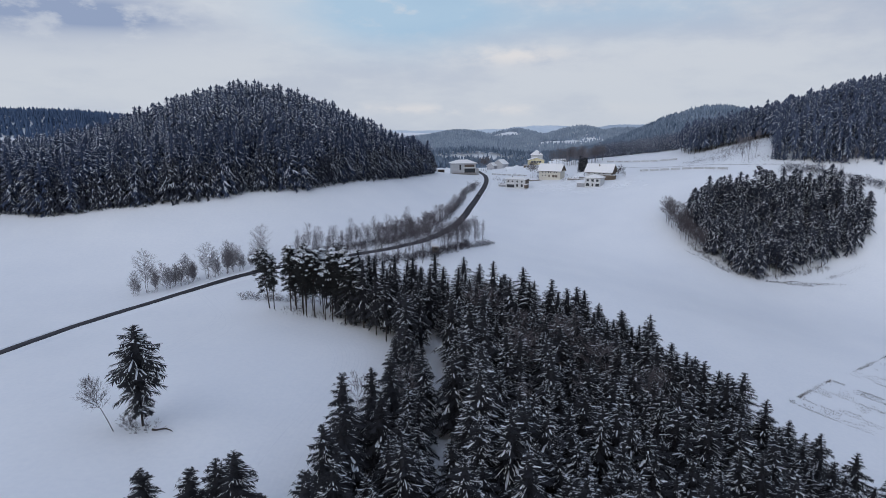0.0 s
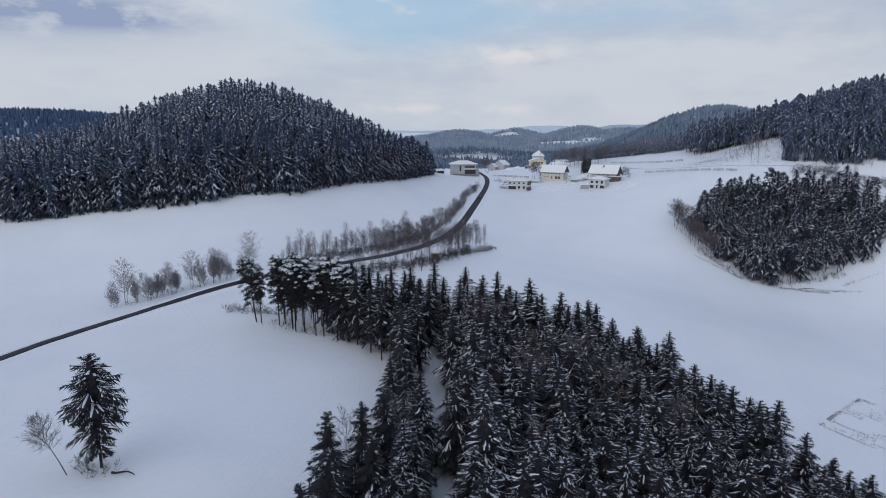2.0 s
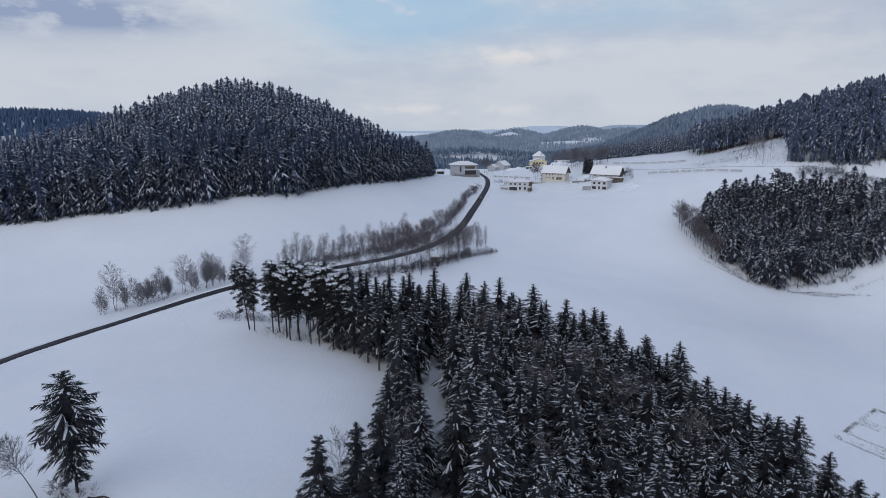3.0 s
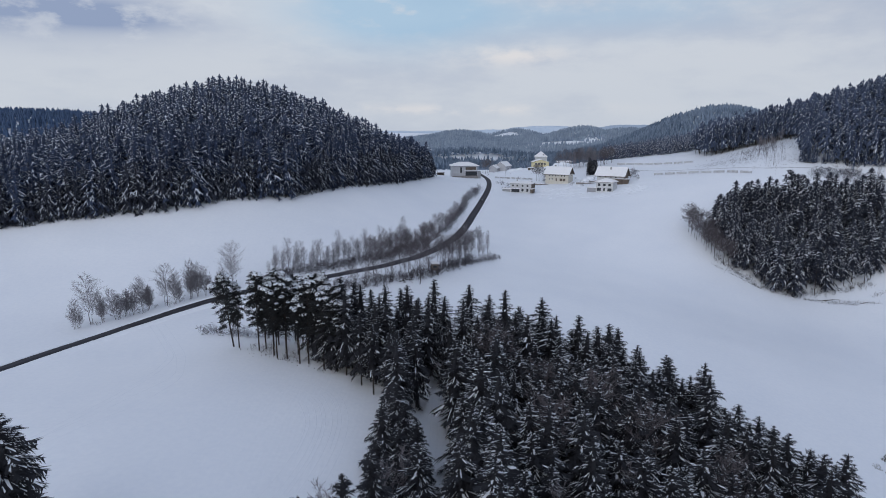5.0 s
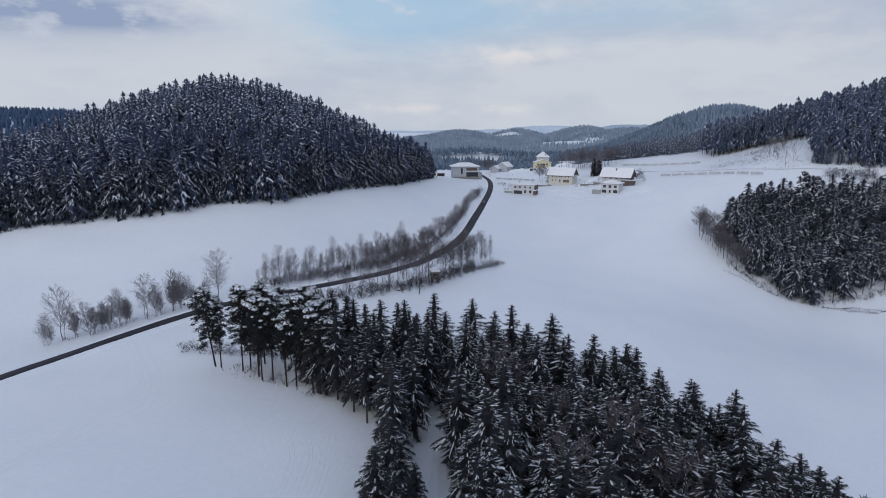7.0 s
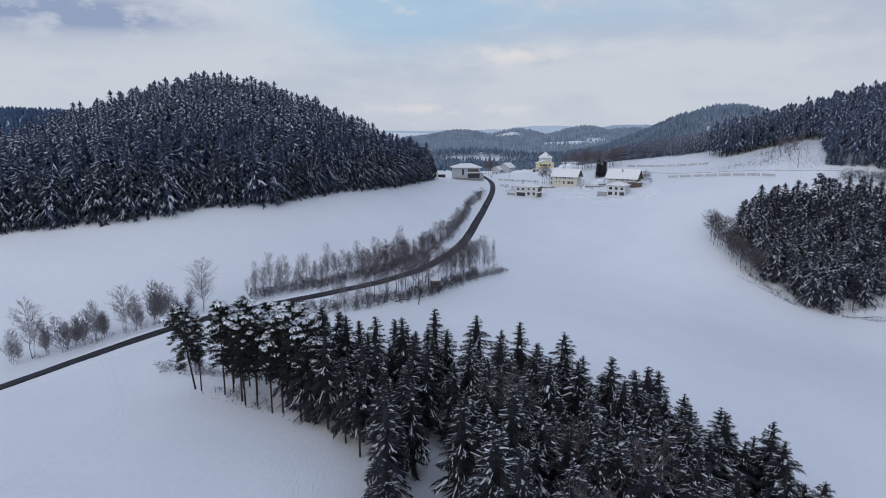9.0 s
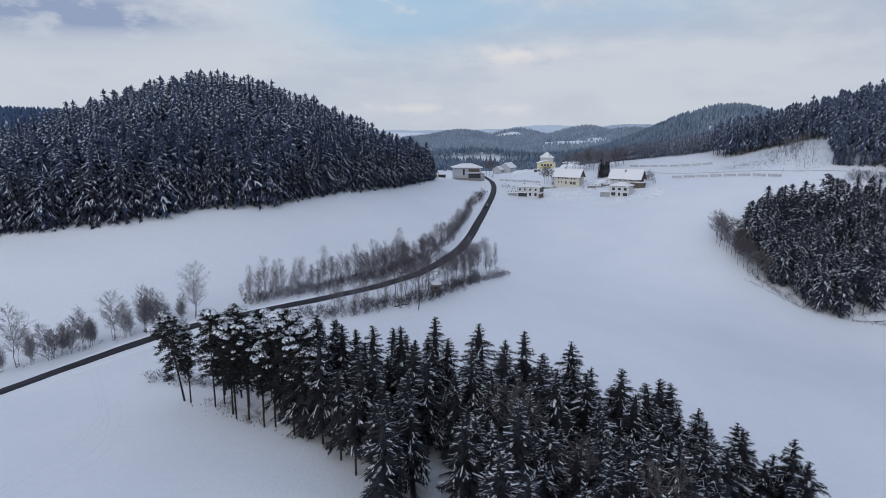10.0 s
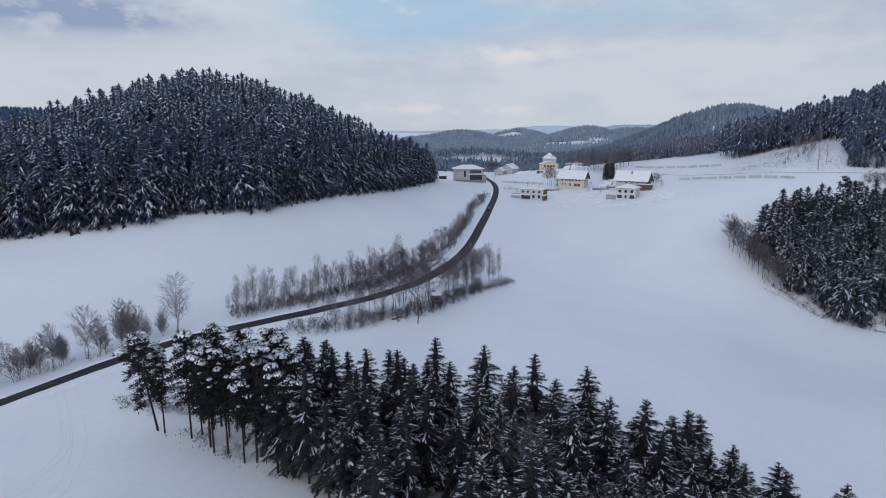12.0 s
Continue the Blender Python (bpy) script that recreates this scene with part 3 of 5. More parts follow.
def plant(kinds, places, seed, lo, hi, taper=None):
    """Copies of the kinds of tree at places."""
    rng = random.Random(seed)
    for x, y in places:
        k = kinds[rng.randrange(len(kinds))]
        c = copy_thing(k, Matrix())
        s = rng.uniform(lo, hi) * (taper(x, y) if taper else 1)
        c.matrix_basis = placed(x, y, rng.uniform(0, 360), s, 0.1, rng.uniform(0.93, 1.08))


def forest(name, kinds, places, seed, lo, hi, label, category, mats, taper=None):
    """Many trees as one mesh; kinds: lists of (soup, material number)."""
    rng = random.Random(seed)
    ready = [[(*s.arrays(), m) for s, m in k if len(s.f)] for k in kinds]
    px, py = np.array([p[0] for p in places]), np.array([p[1] for p in places])
    hz = levels(px, py)
    vs, fs, ms, n = [], [], [], 0
    for x, y, z in zip(px, py, hz):
        k = ready[rng.randrange(len(ready))]
        s = rng.uniform(lo, hi) * (taper(x, y) if taper else 1)
        t, st = rng.uniform(0, 6.28), rng.uniform(0.92, 1.1)
        r = np.array([[math.cos(t) * s, -math.sin(t) * s, 0], [math.sin(t) * s, math.cos(t) * s, 0], [0, 0, s * st]], np.float32)
        for v, f, m in k:
            vs.append(v @ r.T + np.array([x, y, z - 0.2], np.float32))
            fs.append(f + n)
            ms.append(np.full(len(f), m, np.int32))
            n += len(v)
    ob = new(name, mesh_from(name, np.concatenate(vs), np.concatenate(fs), mats, np.concatenate(ms)))
    return tagged(ob, label, category, kind="stuff")


def shelve(tops):
    """Takes the pattern trees away again once their copies stand."""
    for t in tops:
        for o in (*t.children_recursive, t):
            bpy.data.objects.remove(o)


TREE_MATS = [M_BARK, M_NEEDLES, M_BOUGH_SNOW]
# hill and ridge sets carry distance haze in needle and snow colours
HILL_MATS = [M_BARK, M_HAZED_NEEDLES, M_FROST]
RIDGE_MATS = [M_BARK, M_RIDGEWOOD, M_FROST]
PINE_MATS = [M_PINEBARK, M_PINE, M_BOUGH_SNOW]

# the spruce plantation under the flight line
NEAR_WOOD = [(2.0, 58), (2.0, 118), (1.6, 176), (-2, 204), (8, 203), (42, 186), (60.5, 167.5), (70.5, 141), (81, 108.5), (86.5, 83), (60, 58)]
spruces = [tree_thing("spruce_tree", spruce_soup(s, 20.0, r, 2, ld, br, th), TREE_MATS,
                      "tall dark spruce with snow along its drooping boughs", "spruce tree", "spruces of the plantation")
           for s, r, ld, br, th in ((11, 6.9, 0.78, 0.05, 0.02), (12, 6.0, 0.62, 0.10, 0.05), (13, 7.4, 0.85, 0.04, 0.02), (14, 6.2, 0.42, 0.08, 0.06), (15, 5.6, 0.72, 0.12, 0.05), (16, 6.6, 0.58, 0.06, 0.04))]
plant(spruces, scatter(NEAR_WOOD, 6.0, 5), 21, 0.80, 1.12, lambda x, y: 1 - 0.14 * float(smooth(x + 0.34 * (y - 84), 66, 84) * (1 - smooth(y, 105, 125))))
CORNER = [(-6, 150), (-11, 152), (-16, 168), (-23, 179), (-33, 183), (-36, 190), (-28, 202), (-2, 205), (-1, 180), (-6, 168)]
bare_spruces = [tree_thing("spruce_tree", spruce_soup(s, 20.0, r, 2, ld, br, 0.06), TREE_MATS,
                           "tall dark spruce with a long bare trunk", "spruce tree", "spruces of the plantation")
                for s, r, ld, br in ((19, 4.5, 0.40, 0.16), (20, 4.0, 0.30, 0.28), (25, 5.0, 0.50, 0.10))]
rim = ((66.5, 134, 1.04), (70.1, 123, 1.0), (78, 121, 0.72), (63, 144, 1.0), (60, 152, 1.0), (57, 160, 1.0), (52, 170, 1.0), (47, 177, 0.95))
for k, (x, y, tall) in enumerate(rim):
    copy_thing(spruces[k % 6], Matrix()).matrix_basis = placed(x, y, k * 67, tall, 0.1)
plant(bare_spruces, scatter(CORNER, 5.0, 6), 20, 0.80, 1.04)
# the narrow strip between the field and the forest lane
STRIP = [(-18.5, 66), (-18.5, 99), (-15, 106), (-11.5, 113), (-7.5, 122), (-3.6, 126), (-3.4, 66)]
broad = [tree_thing("spruce_tree", spruce_soup(s, 18.0, 6.2, 2, 0.40, 0.05, 0.03, 1.2), TREE_MATS,
                    "broad dark spruce at the edge of the snowy field", "spruce tree", "spruces of the plantation") for s in (17, 18)]
plant(broad, [(-17.4, 99), (-13.6, 109), (-15.5, 88), (-10.3, 113.5), (-11, 100), (-17, 80), (-17.5, 70)], 24, 0.92, 1.04)
plant(spruces, [(-4.2, 122), (-4.4, 113), (-4.4, 104), (-4.2, 95), (-4.4, 86), (1.2, 78), (1.4, 90)], 28, 0.7, 0.85)
plant(spruces, [p for p in scatter(STRIP, 5.4, 8) if p[0] > -9.5 or p[1] < 84], 22, 0.66, 0.9)
plant(broad, [(-11, 128), (-8, 133.5), (-11.5, 139), (-7.5, 142.5), (-5.0, 136), (-9.5, 147)], 29, 0.66, 0.88)
for k, (x, y, tall) in enumerate(((-40.4, 74, 0.70), (-33.6, 73.5, 0.77), (-30.6, 75, 0.82), (-27.8, 74, 0.93))):
    copy_thing(broad[k % 2], Matrix()).matrix_basis = placed(x, y, k * 80, tall, 0.1) @ Matrix.Diagonal((1.2, 1.2, 1, 1))
shelve(broad)
shelve(bare_spruces)
shelve(spruces)

lone = tree_thing("spruce_tree", spruce_soup(77, 20.4, 7.6, 2, 0.72, 0.10, 0.03, 1.35, 0.60, 0.05, 0.98), TREE_MATS,
                  "broad solitary spruce with ragged snowy boughs in the field", "spruce tree", "")
lone.matrix_basis = placed(-58.0, 109, 40, 1.0)

# pines at the tip of the wood
pines = [tree_thing("pine_tree", pine_soup(s, 20, cf, r, 1, 0.22), PINE_MATS, "tall pine with a bare trunk and snow-capped crown", "pine tree", "pines at the tip of the wood")
         for s, cf, r in ((31, 0.34, 2.4), (32, 0.30, 2.6), (33, 0.42, 2.0), (34, 0.32, 2.9))]
PINE_PLACES = [(-50, 193), (-48.6, 194.6), (-45.2, 190), (-43.8, 188), (-43, 194), (-41.2, 188), (-39, 191), (-37.2, 185), (-35, 185.3), (-34, 190),
               (-46, 198), (-39, 197), (-30.5, 182.5), (-27, 181.5), (-33, 196), (-26, 186), (-50, 199), (-42, 201), (-36, 201), (-30, 201), (-47, 196.5), (-37, 193), (-29, 189)]
plant(pines, PINE_PLACES, 24, 0.88, 1.06)
copy_thing(pines[1], Matrix()).matrix_basis = placed(-57.8, 195.8, 20, 1.10, 0.1) @ pose(0, 0, 0, 0, 0, -20) @ pose(0, 0, 0, 2, -9, 60)
copy_thing(pines[2], Matrix()).matrix_basis = placed(-56, 194.8, 150, 0.94, 0.1) @ Matrix.Diagonal((0.85, 0.85, 1, 1))

# the round copse on the slope
COPSE = [(152, 378), (153, 356), (156, 344), (160, 332), (172, 328), (192, 332), (220, 340), (246, 348), (262, 372), (252, 392), (222, 404), (186, 404), (164, 396)]
spots = scatter(COPSE, 5.5, 9)
copse_kinds = [[(s, i) for i, s in enumerate(spruce_soup(k, 22.0, r, 1, ld, b, rich=1.35))] for k, r, b, ld in ((40, 5.4, 0.08, 0.8), (44, 4.8, 0.22, 0.6), (48, 5.8, 0.14, 0.8), (49, 5.2, 0.18, 0.7))]
copse_kinds += [[(s, i) for i, s in enumerate(pine_soup(k, 22.5, cf, r, 0, 0.30))] for k, cf, r in ((35, 0.40, 2.7),)]
forest("copse_forest", copse_kinds, spots, 25, 0.74, 1.05,
       "dark lightly snowed spruces of the round copse", "forest", [M_BARK, M_COPSE, M_BOUGH_SNOW])
shelve(pines)

# wooded hills
mid_kinds = [[(s, i) for i, s in enumerate(spruce_soup(k, 25.0, r, 1, ld, 0.03, rich=1.15))] for k, r, ld in ((51, 5.9, 0.90), (52, 5.2, 0.7), (53, 6.3, 1.0), (54, 5.4, 0.5))]
edge_kinds = [[(s, i) for i, s in enumerate(spruce_soup(k, 25.0, r, 1, ld, 0.03, rich=0.75))] for k, r, ld in ((55, 5.6, 0.9), (56, 5.0, 0.7), (57, 6.0, 1.0))]
low_kinds = [[(s, i) for i, s in enumerate(spruce_soup(k, 25.0, r, 0, ld, 0.08))] for k, r, ld in ((61, 5.8, 0.95), (62, 5.2, 0.8), (63, 6.2, 1.0), (64, 5.0, 0.6), (65, 5.6, 0.9))]
HILL_EDGE = [(-340, 282), (-205, 276), (-178, 275), (-121, 299), (-75, 337), (-48, 388), (-31, 432), (-18, 490), (-8, 552)]
left_front = HILL_EDGE + [(-24, 575), (-33, 500), (-46, 450), (-64, 405), (-90, 358), (-130, 320), (-183, 296), (-340, 302)]
left_back = [(-24, 575), (-33, 500), (-46, 450), (-64, 405), (-90, 358), (-130, 320), (-183, 296), (-340, 302), (-400, 330), (-380, 420), (-250, 450), (-150, 485), (-90, 530), (-40, 600)]
edge_row = [(x0 + (x1 - x0) * k / n, y0 + (y1 - y0) * k / n + (k % 3) * 0.8) for (x0, y0), (x1, y1) in zip(HILL_EDGE, HILL_EDGE[1:])
            for n in (int(math.hypot(x1 - x0, y1 - y0) / 3.2),) for k in range(n)]
forest("hill_forest", mid_kinds, edge_row, 45, 0.45, 0.85, "close row of dark snowy spruces at the forest edge", "forest", [M_BARK, M_COPSE, M_FROST])
hill_label = "dense snowy spruce forest covering the hill"
forest("hill_forest", mid_kinds, scatter(left_front, 6.0, 31), 41, 0.74, 1.1, "snowy spruce forest along the foot of the hill", "forest", [M_BARK, M_HAZED_NEEDLES, M_BOUGH_SNOW])
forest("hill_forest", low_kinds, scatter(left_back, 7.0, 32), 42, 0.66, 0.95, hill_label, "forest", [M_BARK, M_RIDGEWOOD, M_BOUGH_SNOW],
       lambda x, y: 1 + 0.20 * math.exp(-((x + 72) / 38) ** 2) - 0.06 * (x < -150))
RIGHT_WOOD = [(231, 578), (260, 572), (280, 548), (272, 508), (243, 463), (239, 449), (262, 430), (300, 414), (350, 395), (420, 385), (440, 500), (400, 570), (330, 605), (270, 622), (238, 620)]
slope_kinds = [[(s, i) for i, s in enumerate(spruce_soup(k, 24.0, r, 0, 0.46, 0.20, slope=0.60))] for k, r in ((91, 4.2), (92, 3.7), (93, 4.6), (94, 4.0))]
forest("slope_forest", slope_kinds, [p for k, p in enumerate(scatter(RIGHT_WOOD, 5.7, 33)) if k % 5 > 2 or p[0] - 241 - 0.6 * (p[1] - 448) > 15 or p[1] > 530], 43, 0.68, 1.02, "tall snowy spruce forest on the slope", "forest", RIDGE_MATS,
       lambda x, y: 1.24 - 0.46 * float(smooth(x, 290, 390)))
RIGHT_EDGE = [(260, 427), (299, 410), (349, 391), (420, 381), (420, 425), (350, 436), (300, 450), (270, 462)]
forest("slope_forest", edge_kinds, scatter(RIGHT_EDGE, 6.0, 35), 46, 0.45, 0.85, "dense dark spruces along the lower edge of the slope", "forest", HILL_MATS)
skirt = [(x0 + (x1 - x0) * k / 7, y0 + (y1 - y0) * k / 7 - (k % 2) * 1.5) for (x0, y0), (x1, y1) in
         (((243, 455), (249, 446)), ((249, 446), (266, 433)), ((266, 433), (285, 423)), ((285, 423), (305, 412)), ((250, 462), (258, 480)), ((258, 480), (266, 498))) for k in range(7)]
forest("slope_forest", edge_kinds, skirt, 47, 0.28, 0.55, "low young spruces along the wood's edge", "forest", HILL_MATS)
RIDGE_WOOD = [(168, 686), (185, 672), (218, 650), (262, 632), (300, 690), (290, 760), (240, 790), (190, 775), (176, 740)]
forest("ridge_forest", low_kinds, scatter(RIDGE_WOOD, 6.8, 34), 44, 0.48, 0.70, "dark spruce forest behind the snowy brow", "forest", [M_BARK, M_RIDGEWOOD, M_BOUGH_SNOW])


def far_soup(seed, h, r):
    rng = random.Random(seed)
    s = Soup()
    for k in range(2):
        z0, z1, w = h * 0.34 * k, h * (0.68 + 0.32 * k), r * (1 - 0.36 * k)
        for j in range(5):
            a, b = 1.2566 * j + k, 1.2566 * (j + 1) + k
            w1, w2 = w * rng.uniform(0.75, 1.2), w * rng.uniform(0.75, 1.2)
            s.tri((math.cos(a) * w1, math.sin(a) * w1, z0), (math.cos(b) * w2, math.sin(b) * w2, z0), (0, 0, z1))
    return s


far_kinds = [[(far_soup(k, 12.0, r), 0)] for k, r in ((81, 3.6), (82, 4.4), (83, 5.2))]
VALLEY_WOOD = [(-160, 1180), (470, 1150), (560, 1500), (900, 2300), (820, 2700), (-150, 2700), (-260, 1700)]


def cleared(places, bare):
    """Leaves out the open fields: ovals of east, north and half-widths."""
    return [(x, y) for x, y in places if not any(((x - a) / c) ** 2 + ((y - b) / d) ** 2 < 1 for a, b, c, d in bare)]


FIELDS = [(62, 1378, 100, 10), (95, 1384, 40, 11), (345, 1962, 45, 22), (420, 1970, 55, 20), (395, 1955, 40, 18), (250, 2600, 60, 50), (290, 2560, 40, 30), (480, 2010, 40, 20)]
valley = cleared(scatter(VALLEY_WOOD, 10.0, 51), FIELDS)
# the haze over these forests is part of their own colours
forest("valley_forest", far_kinds, [p for p in valley if p[1] < 1700], 61, 0.75, 1.2, "valley conifer forest with blue haze put into its colour", "forest", [M_FARWOOD])
forest("valley_forest", far_kinds, [p for p in valley if p[1] >= 1700], 64, 0.8, 1.3, "far valley forest with pale haze put into its colour", "forest", [M_HAZEWOOD])
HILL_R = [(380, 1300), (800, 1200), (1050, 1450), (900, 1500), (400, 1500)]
forest("far_hill_forest", far_kinds, scatter(HILL_R, 9, 52), 62, 0.8, 1.2, "distant hill conifers with blue haze put into their colour", "forest", [M_FARWOOD])
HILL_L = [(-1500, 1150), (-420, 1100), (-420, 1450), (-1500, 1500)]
forest("far_hill_forest", far_kinds, scatter(HILL_L, 11, 53), 63, 0.9, 1.25, "distant hill conifers with deep blue haze put into their colour", "forest", [M_BLUEHILL])


# ---- the distance: wooded ridges kilometres away, haze put into their pale colour ----
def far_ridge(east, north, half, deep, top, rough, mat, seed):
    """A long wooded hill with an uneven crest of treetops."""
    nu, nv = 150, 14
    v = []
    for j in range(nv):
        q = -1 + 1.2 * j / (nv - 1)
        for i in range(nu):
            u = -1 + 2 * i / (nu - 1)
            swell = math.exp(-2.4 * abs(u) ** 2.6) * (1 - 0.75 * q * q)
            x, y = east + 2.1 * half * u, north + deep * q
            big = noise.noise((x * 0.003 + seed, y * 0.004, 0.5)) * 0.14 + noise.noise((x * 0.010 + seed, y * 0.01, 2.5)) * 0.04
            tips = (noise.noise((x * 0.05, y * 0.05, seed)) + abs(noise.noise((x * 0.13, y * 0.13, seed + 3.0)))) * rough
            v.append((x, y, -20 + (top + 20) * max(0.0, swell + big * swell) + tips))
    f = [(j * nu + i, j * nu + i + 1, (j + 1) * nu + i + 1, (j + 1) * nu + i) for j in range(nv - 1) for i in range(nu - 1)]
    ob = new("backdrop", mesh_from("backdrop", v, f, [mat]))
    return tagged(ob, "far wooded ridge with pale blue haze put into its colour", "distant ridge", kind="structure")


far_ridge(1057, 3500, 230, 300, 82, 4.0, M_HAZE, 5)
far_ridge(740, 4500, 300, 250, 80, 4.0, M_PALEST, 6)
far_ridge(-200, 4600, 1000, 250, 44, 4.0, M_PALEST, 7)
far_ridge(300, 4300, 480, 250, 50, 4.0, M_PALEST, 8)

# ---- bare trees and brush along the road ----
birches = []
for sd, h, sp, low, steep, mt in ((101, 14.0, 3.5, 0.24, (0.8, 2.0), M_BIRCH), (102, 10.5, 2.8, 0.18, (0.8, 2.0), M_BIRCH), (103, 12.5, 3.9, 0.40, (0.6, 1.6), M_TWIG),
                                  (104, 9.0, 2.3, 0.16, (0.9, 2.1), M_BIRCH), (105, 11.0, 2.2, 0.22, (1.0, 2.4), M_BIRCH)):
    birches.append(tree_thing("birch_tree", bare_soup(sd, h, sp, 30, 8, 1, 0.0075, low, steep, 0.12, 0.023, 3), [mt] * 2,
                              "leafless young birch beside the country road", "birch tree", "bare trees along the road"))
crowns = [tree_thing("bare_tree", bare_soup(sd, 12.0, 4.8, 34, 9, 1, 0.011, 0.36, (0.35, 1.4), 0.1, 0.026, 4), [M_TWIG] * 2,
                     "leafless tree with a round twiggy crown", "tree", "round-crowned bare trees") for sd in (141, 142)]
bushes, brush_kinds = [], []
for sd, h, sp in ((111, 3.6, 2.4), (112, 4.6, 2.8), (113, 2.8, 2.2)):
    soups = bare_soup(sd, h, sp * 0.5, 5, 4, 6, 0.007, 0.02, (0.5, 1.6), 0.35, 0.034, 2)
    brush_kinds.append([(p, 0) for p in bare_soup(sd + 40, h, sp * 0.5, 4, 2, 6, 0.006, 0.02, (0.5, 1.6), 0.35, 0.055, 2)])
    bushes.append(brush_thing("bush", soups, M_BRUSH, "leafless brown hedge bush dusted with snow", "bush", "bushes along the road"))

# east, north, height of each tree of the row west of the wood
row_birches = [tree_thing("birch_tree", bare_soup(sd, h, sp, 38, 10, st, 0.0075, low, steep, 0.16, 0.017, 5), [M_BIRCH] * 2,
                          "leafless young birch beside the country road", "birch tree", "bare trees along the road")
               for sd, h, sp, low, steep, st in ((151, 14.0, 4.0, 0.24, (0.6, 1.7), 1), (152, 10.5, 3.0, 0.12, (0.8, 2.0), 2), (153, 12.5, 3.6, 0.30, (0.6, 1.7), 1),
                                                 (154, 9.0, 2.6, 0.10, (0.8, 2.0), 2), (155, 11.0, 3.0, 0.14, (0.8, 2.0), 2))]
ROW_WEST = [(-110.8, 211.4, 7.6), (-107.7, 214.6, 13.2), (-104.9, 216.4, 8.1), (-102.3, 218.4, 8.4), (-100.7, 222, 7.2), (-98.4, 222.4, 8.5), (-97, 225.4, 9.4),
            (-95.8, 227.4, 6.0), (-91.4, 230.4, 12.0), (-89.4, 232.4, 8.7), (-85.9, 236.4, 10.9), (-84.1, 238.4, 9.7), (-81.8, 239.4, 8.8), (-75.1, 245.4, 14.5), (-78.1, 243.4, 7.1)]
for i, (x, y, tall) in enumerate(ROW_WEST):
    kind = row_birches[(3 if tall < 8 else 1 if tall < 10 else 0) if i % 2 else (4 if tall < 11 else 0)]
    base_tall = (14.0, 10.5, 12.5, 9.0, 11.0)[row_birches.index(kind)]
    copy_thing(kind, Matrix()).matrix_basis = placed(x, y, i * 77, tall / base_tall * 1.16, 0.1)
    copy_thing(kind, Matrix()).matrix_basis = placed(x + 0.9 - i % 3, y + 1.3, i * 53, tall / base_tall * (0.72 + 0.06 * (i % 4)), 0.1)


def along(line, gap, off, seed, jitter):
    rng = random.Random(seed)
    out = []
    for (x0, y0), (x1, y1) in zip(line, line[1:]):
        d = math.hypot(x1 - x0, y1 - y0)
        n = max(1, int(d / gap))
        for k in range(n):
            t = (k + rng.random()) / n
            o = off + rng.uniform(-jitter, jitter)
            out.append((x0 + (x1 - x0) * t - (y1 - y0) / d * o, y0 + (y1 - y0) * t + (x1 - x0) / d * o))
    return out


NORTH_SIDE = [(-60, 253), (-43, 266), (-22, 287), (-8, 315), (6, 358), (15, 405), (19, 430)]
plant([birches[k] for k in (0, 1, 3, 4)], along(NORTH_SIDE[:4], 0.85, 9.0, 72, 4.0), 73, 0.55, 0.95)
plant([birches[k] for k in (1, 3, 4)], along(NORTH_SIDE[3:6], 1.8, 6.0, 186, 2.0), 187, 0.55, 0.8)
plant(crowns, along(NORTH_SIDE[2:5], 9.0, 5.5, 171, 1.5), 172, 0.6, 0.85)
plant(bushes, along([(-111, 211), (-103, 218), (-95, 227), (-84, 238)], 2.6, 0, 107, 1.2), 108, 0.3, 0.6)
plant(bushes, along(NORTH_SIDE[:4], 0.95, 6.4, 74, 1.8), 75, 0.65, 1.1)
forest("far_brush", brush_kinds, along([(18, 440), (24, 480), (29, 505)], 2.2, 5, 78, 1.2) + along([(15, 405), (19, 430)], 1.5, 5.0, 183, 1.2) + along(NORTH_SIDE[3:6], 1.2, 5.0, 188, 1.3)
       + along(NORTH_SIDE[:4], 1.6, 5.0, 173, 1.4) + along([(4, 376), (8, 397), (11.3, 415), (16.5, 455), (20, 470), (24, 485), (26, 503), (29, 519)], 1.8, 0, 191, 1.4), 79, 0.65, 1.25, "brown roadside brush towards the hamlet", "brush", [M_BRUSH])
forest("road_brush", brush_kinds, along([(-47, 250), (-34, 251), (-24, 260), (-14, 270), (-3, 284), (6, 298)], 0.6, 0, 194, 3.0), 195, 0.5, 0.95, "brown brush between the road and the field", "brush", [M_BRUSH])
SOUTH_SIDE = [(-42, 255), (-20, 278), (-4, 305), (6, 330), (14, 350)]
plant([birches[k] for k in (2, 0, 2, 4)], along(SOUTH_SIDE, 2.0, -6.5, 76, 3.5), 77, 0.6, 1.0)
for x, y, tall in ((-24, 264, 14.5), (-9, 261.5, 18), (-6, 283, 18.5), (-17.5, 271, 15), (-14, 276, 14), (0, 291, 13), (4, 301, 12), (8, 316, 11), (-23.5, 299, 9.5), (-31, 288, 9.5), (12, 330, 10)):
    copy_thing(crowns[int(tall * 2) % 2], Matrix()).matrix_basis = placed(x, y, x * 37, tall / 12.0, 0.1)
plant(bushes, along([(-43, 254), (-36, 257), (-29, 260), (-21, 260), (-12, 268), (-4, 280), (6, 296), (14, 316)], 1.3, 0, 181, 3.2), 182, 0.7, 1.15)
plant(bushes, along([(-30, 255), (-15, 268), (0, 285), (10, 308), (22, 328)], 4.5, -2, 80, 2.5), 81, 0.5, 0.9)
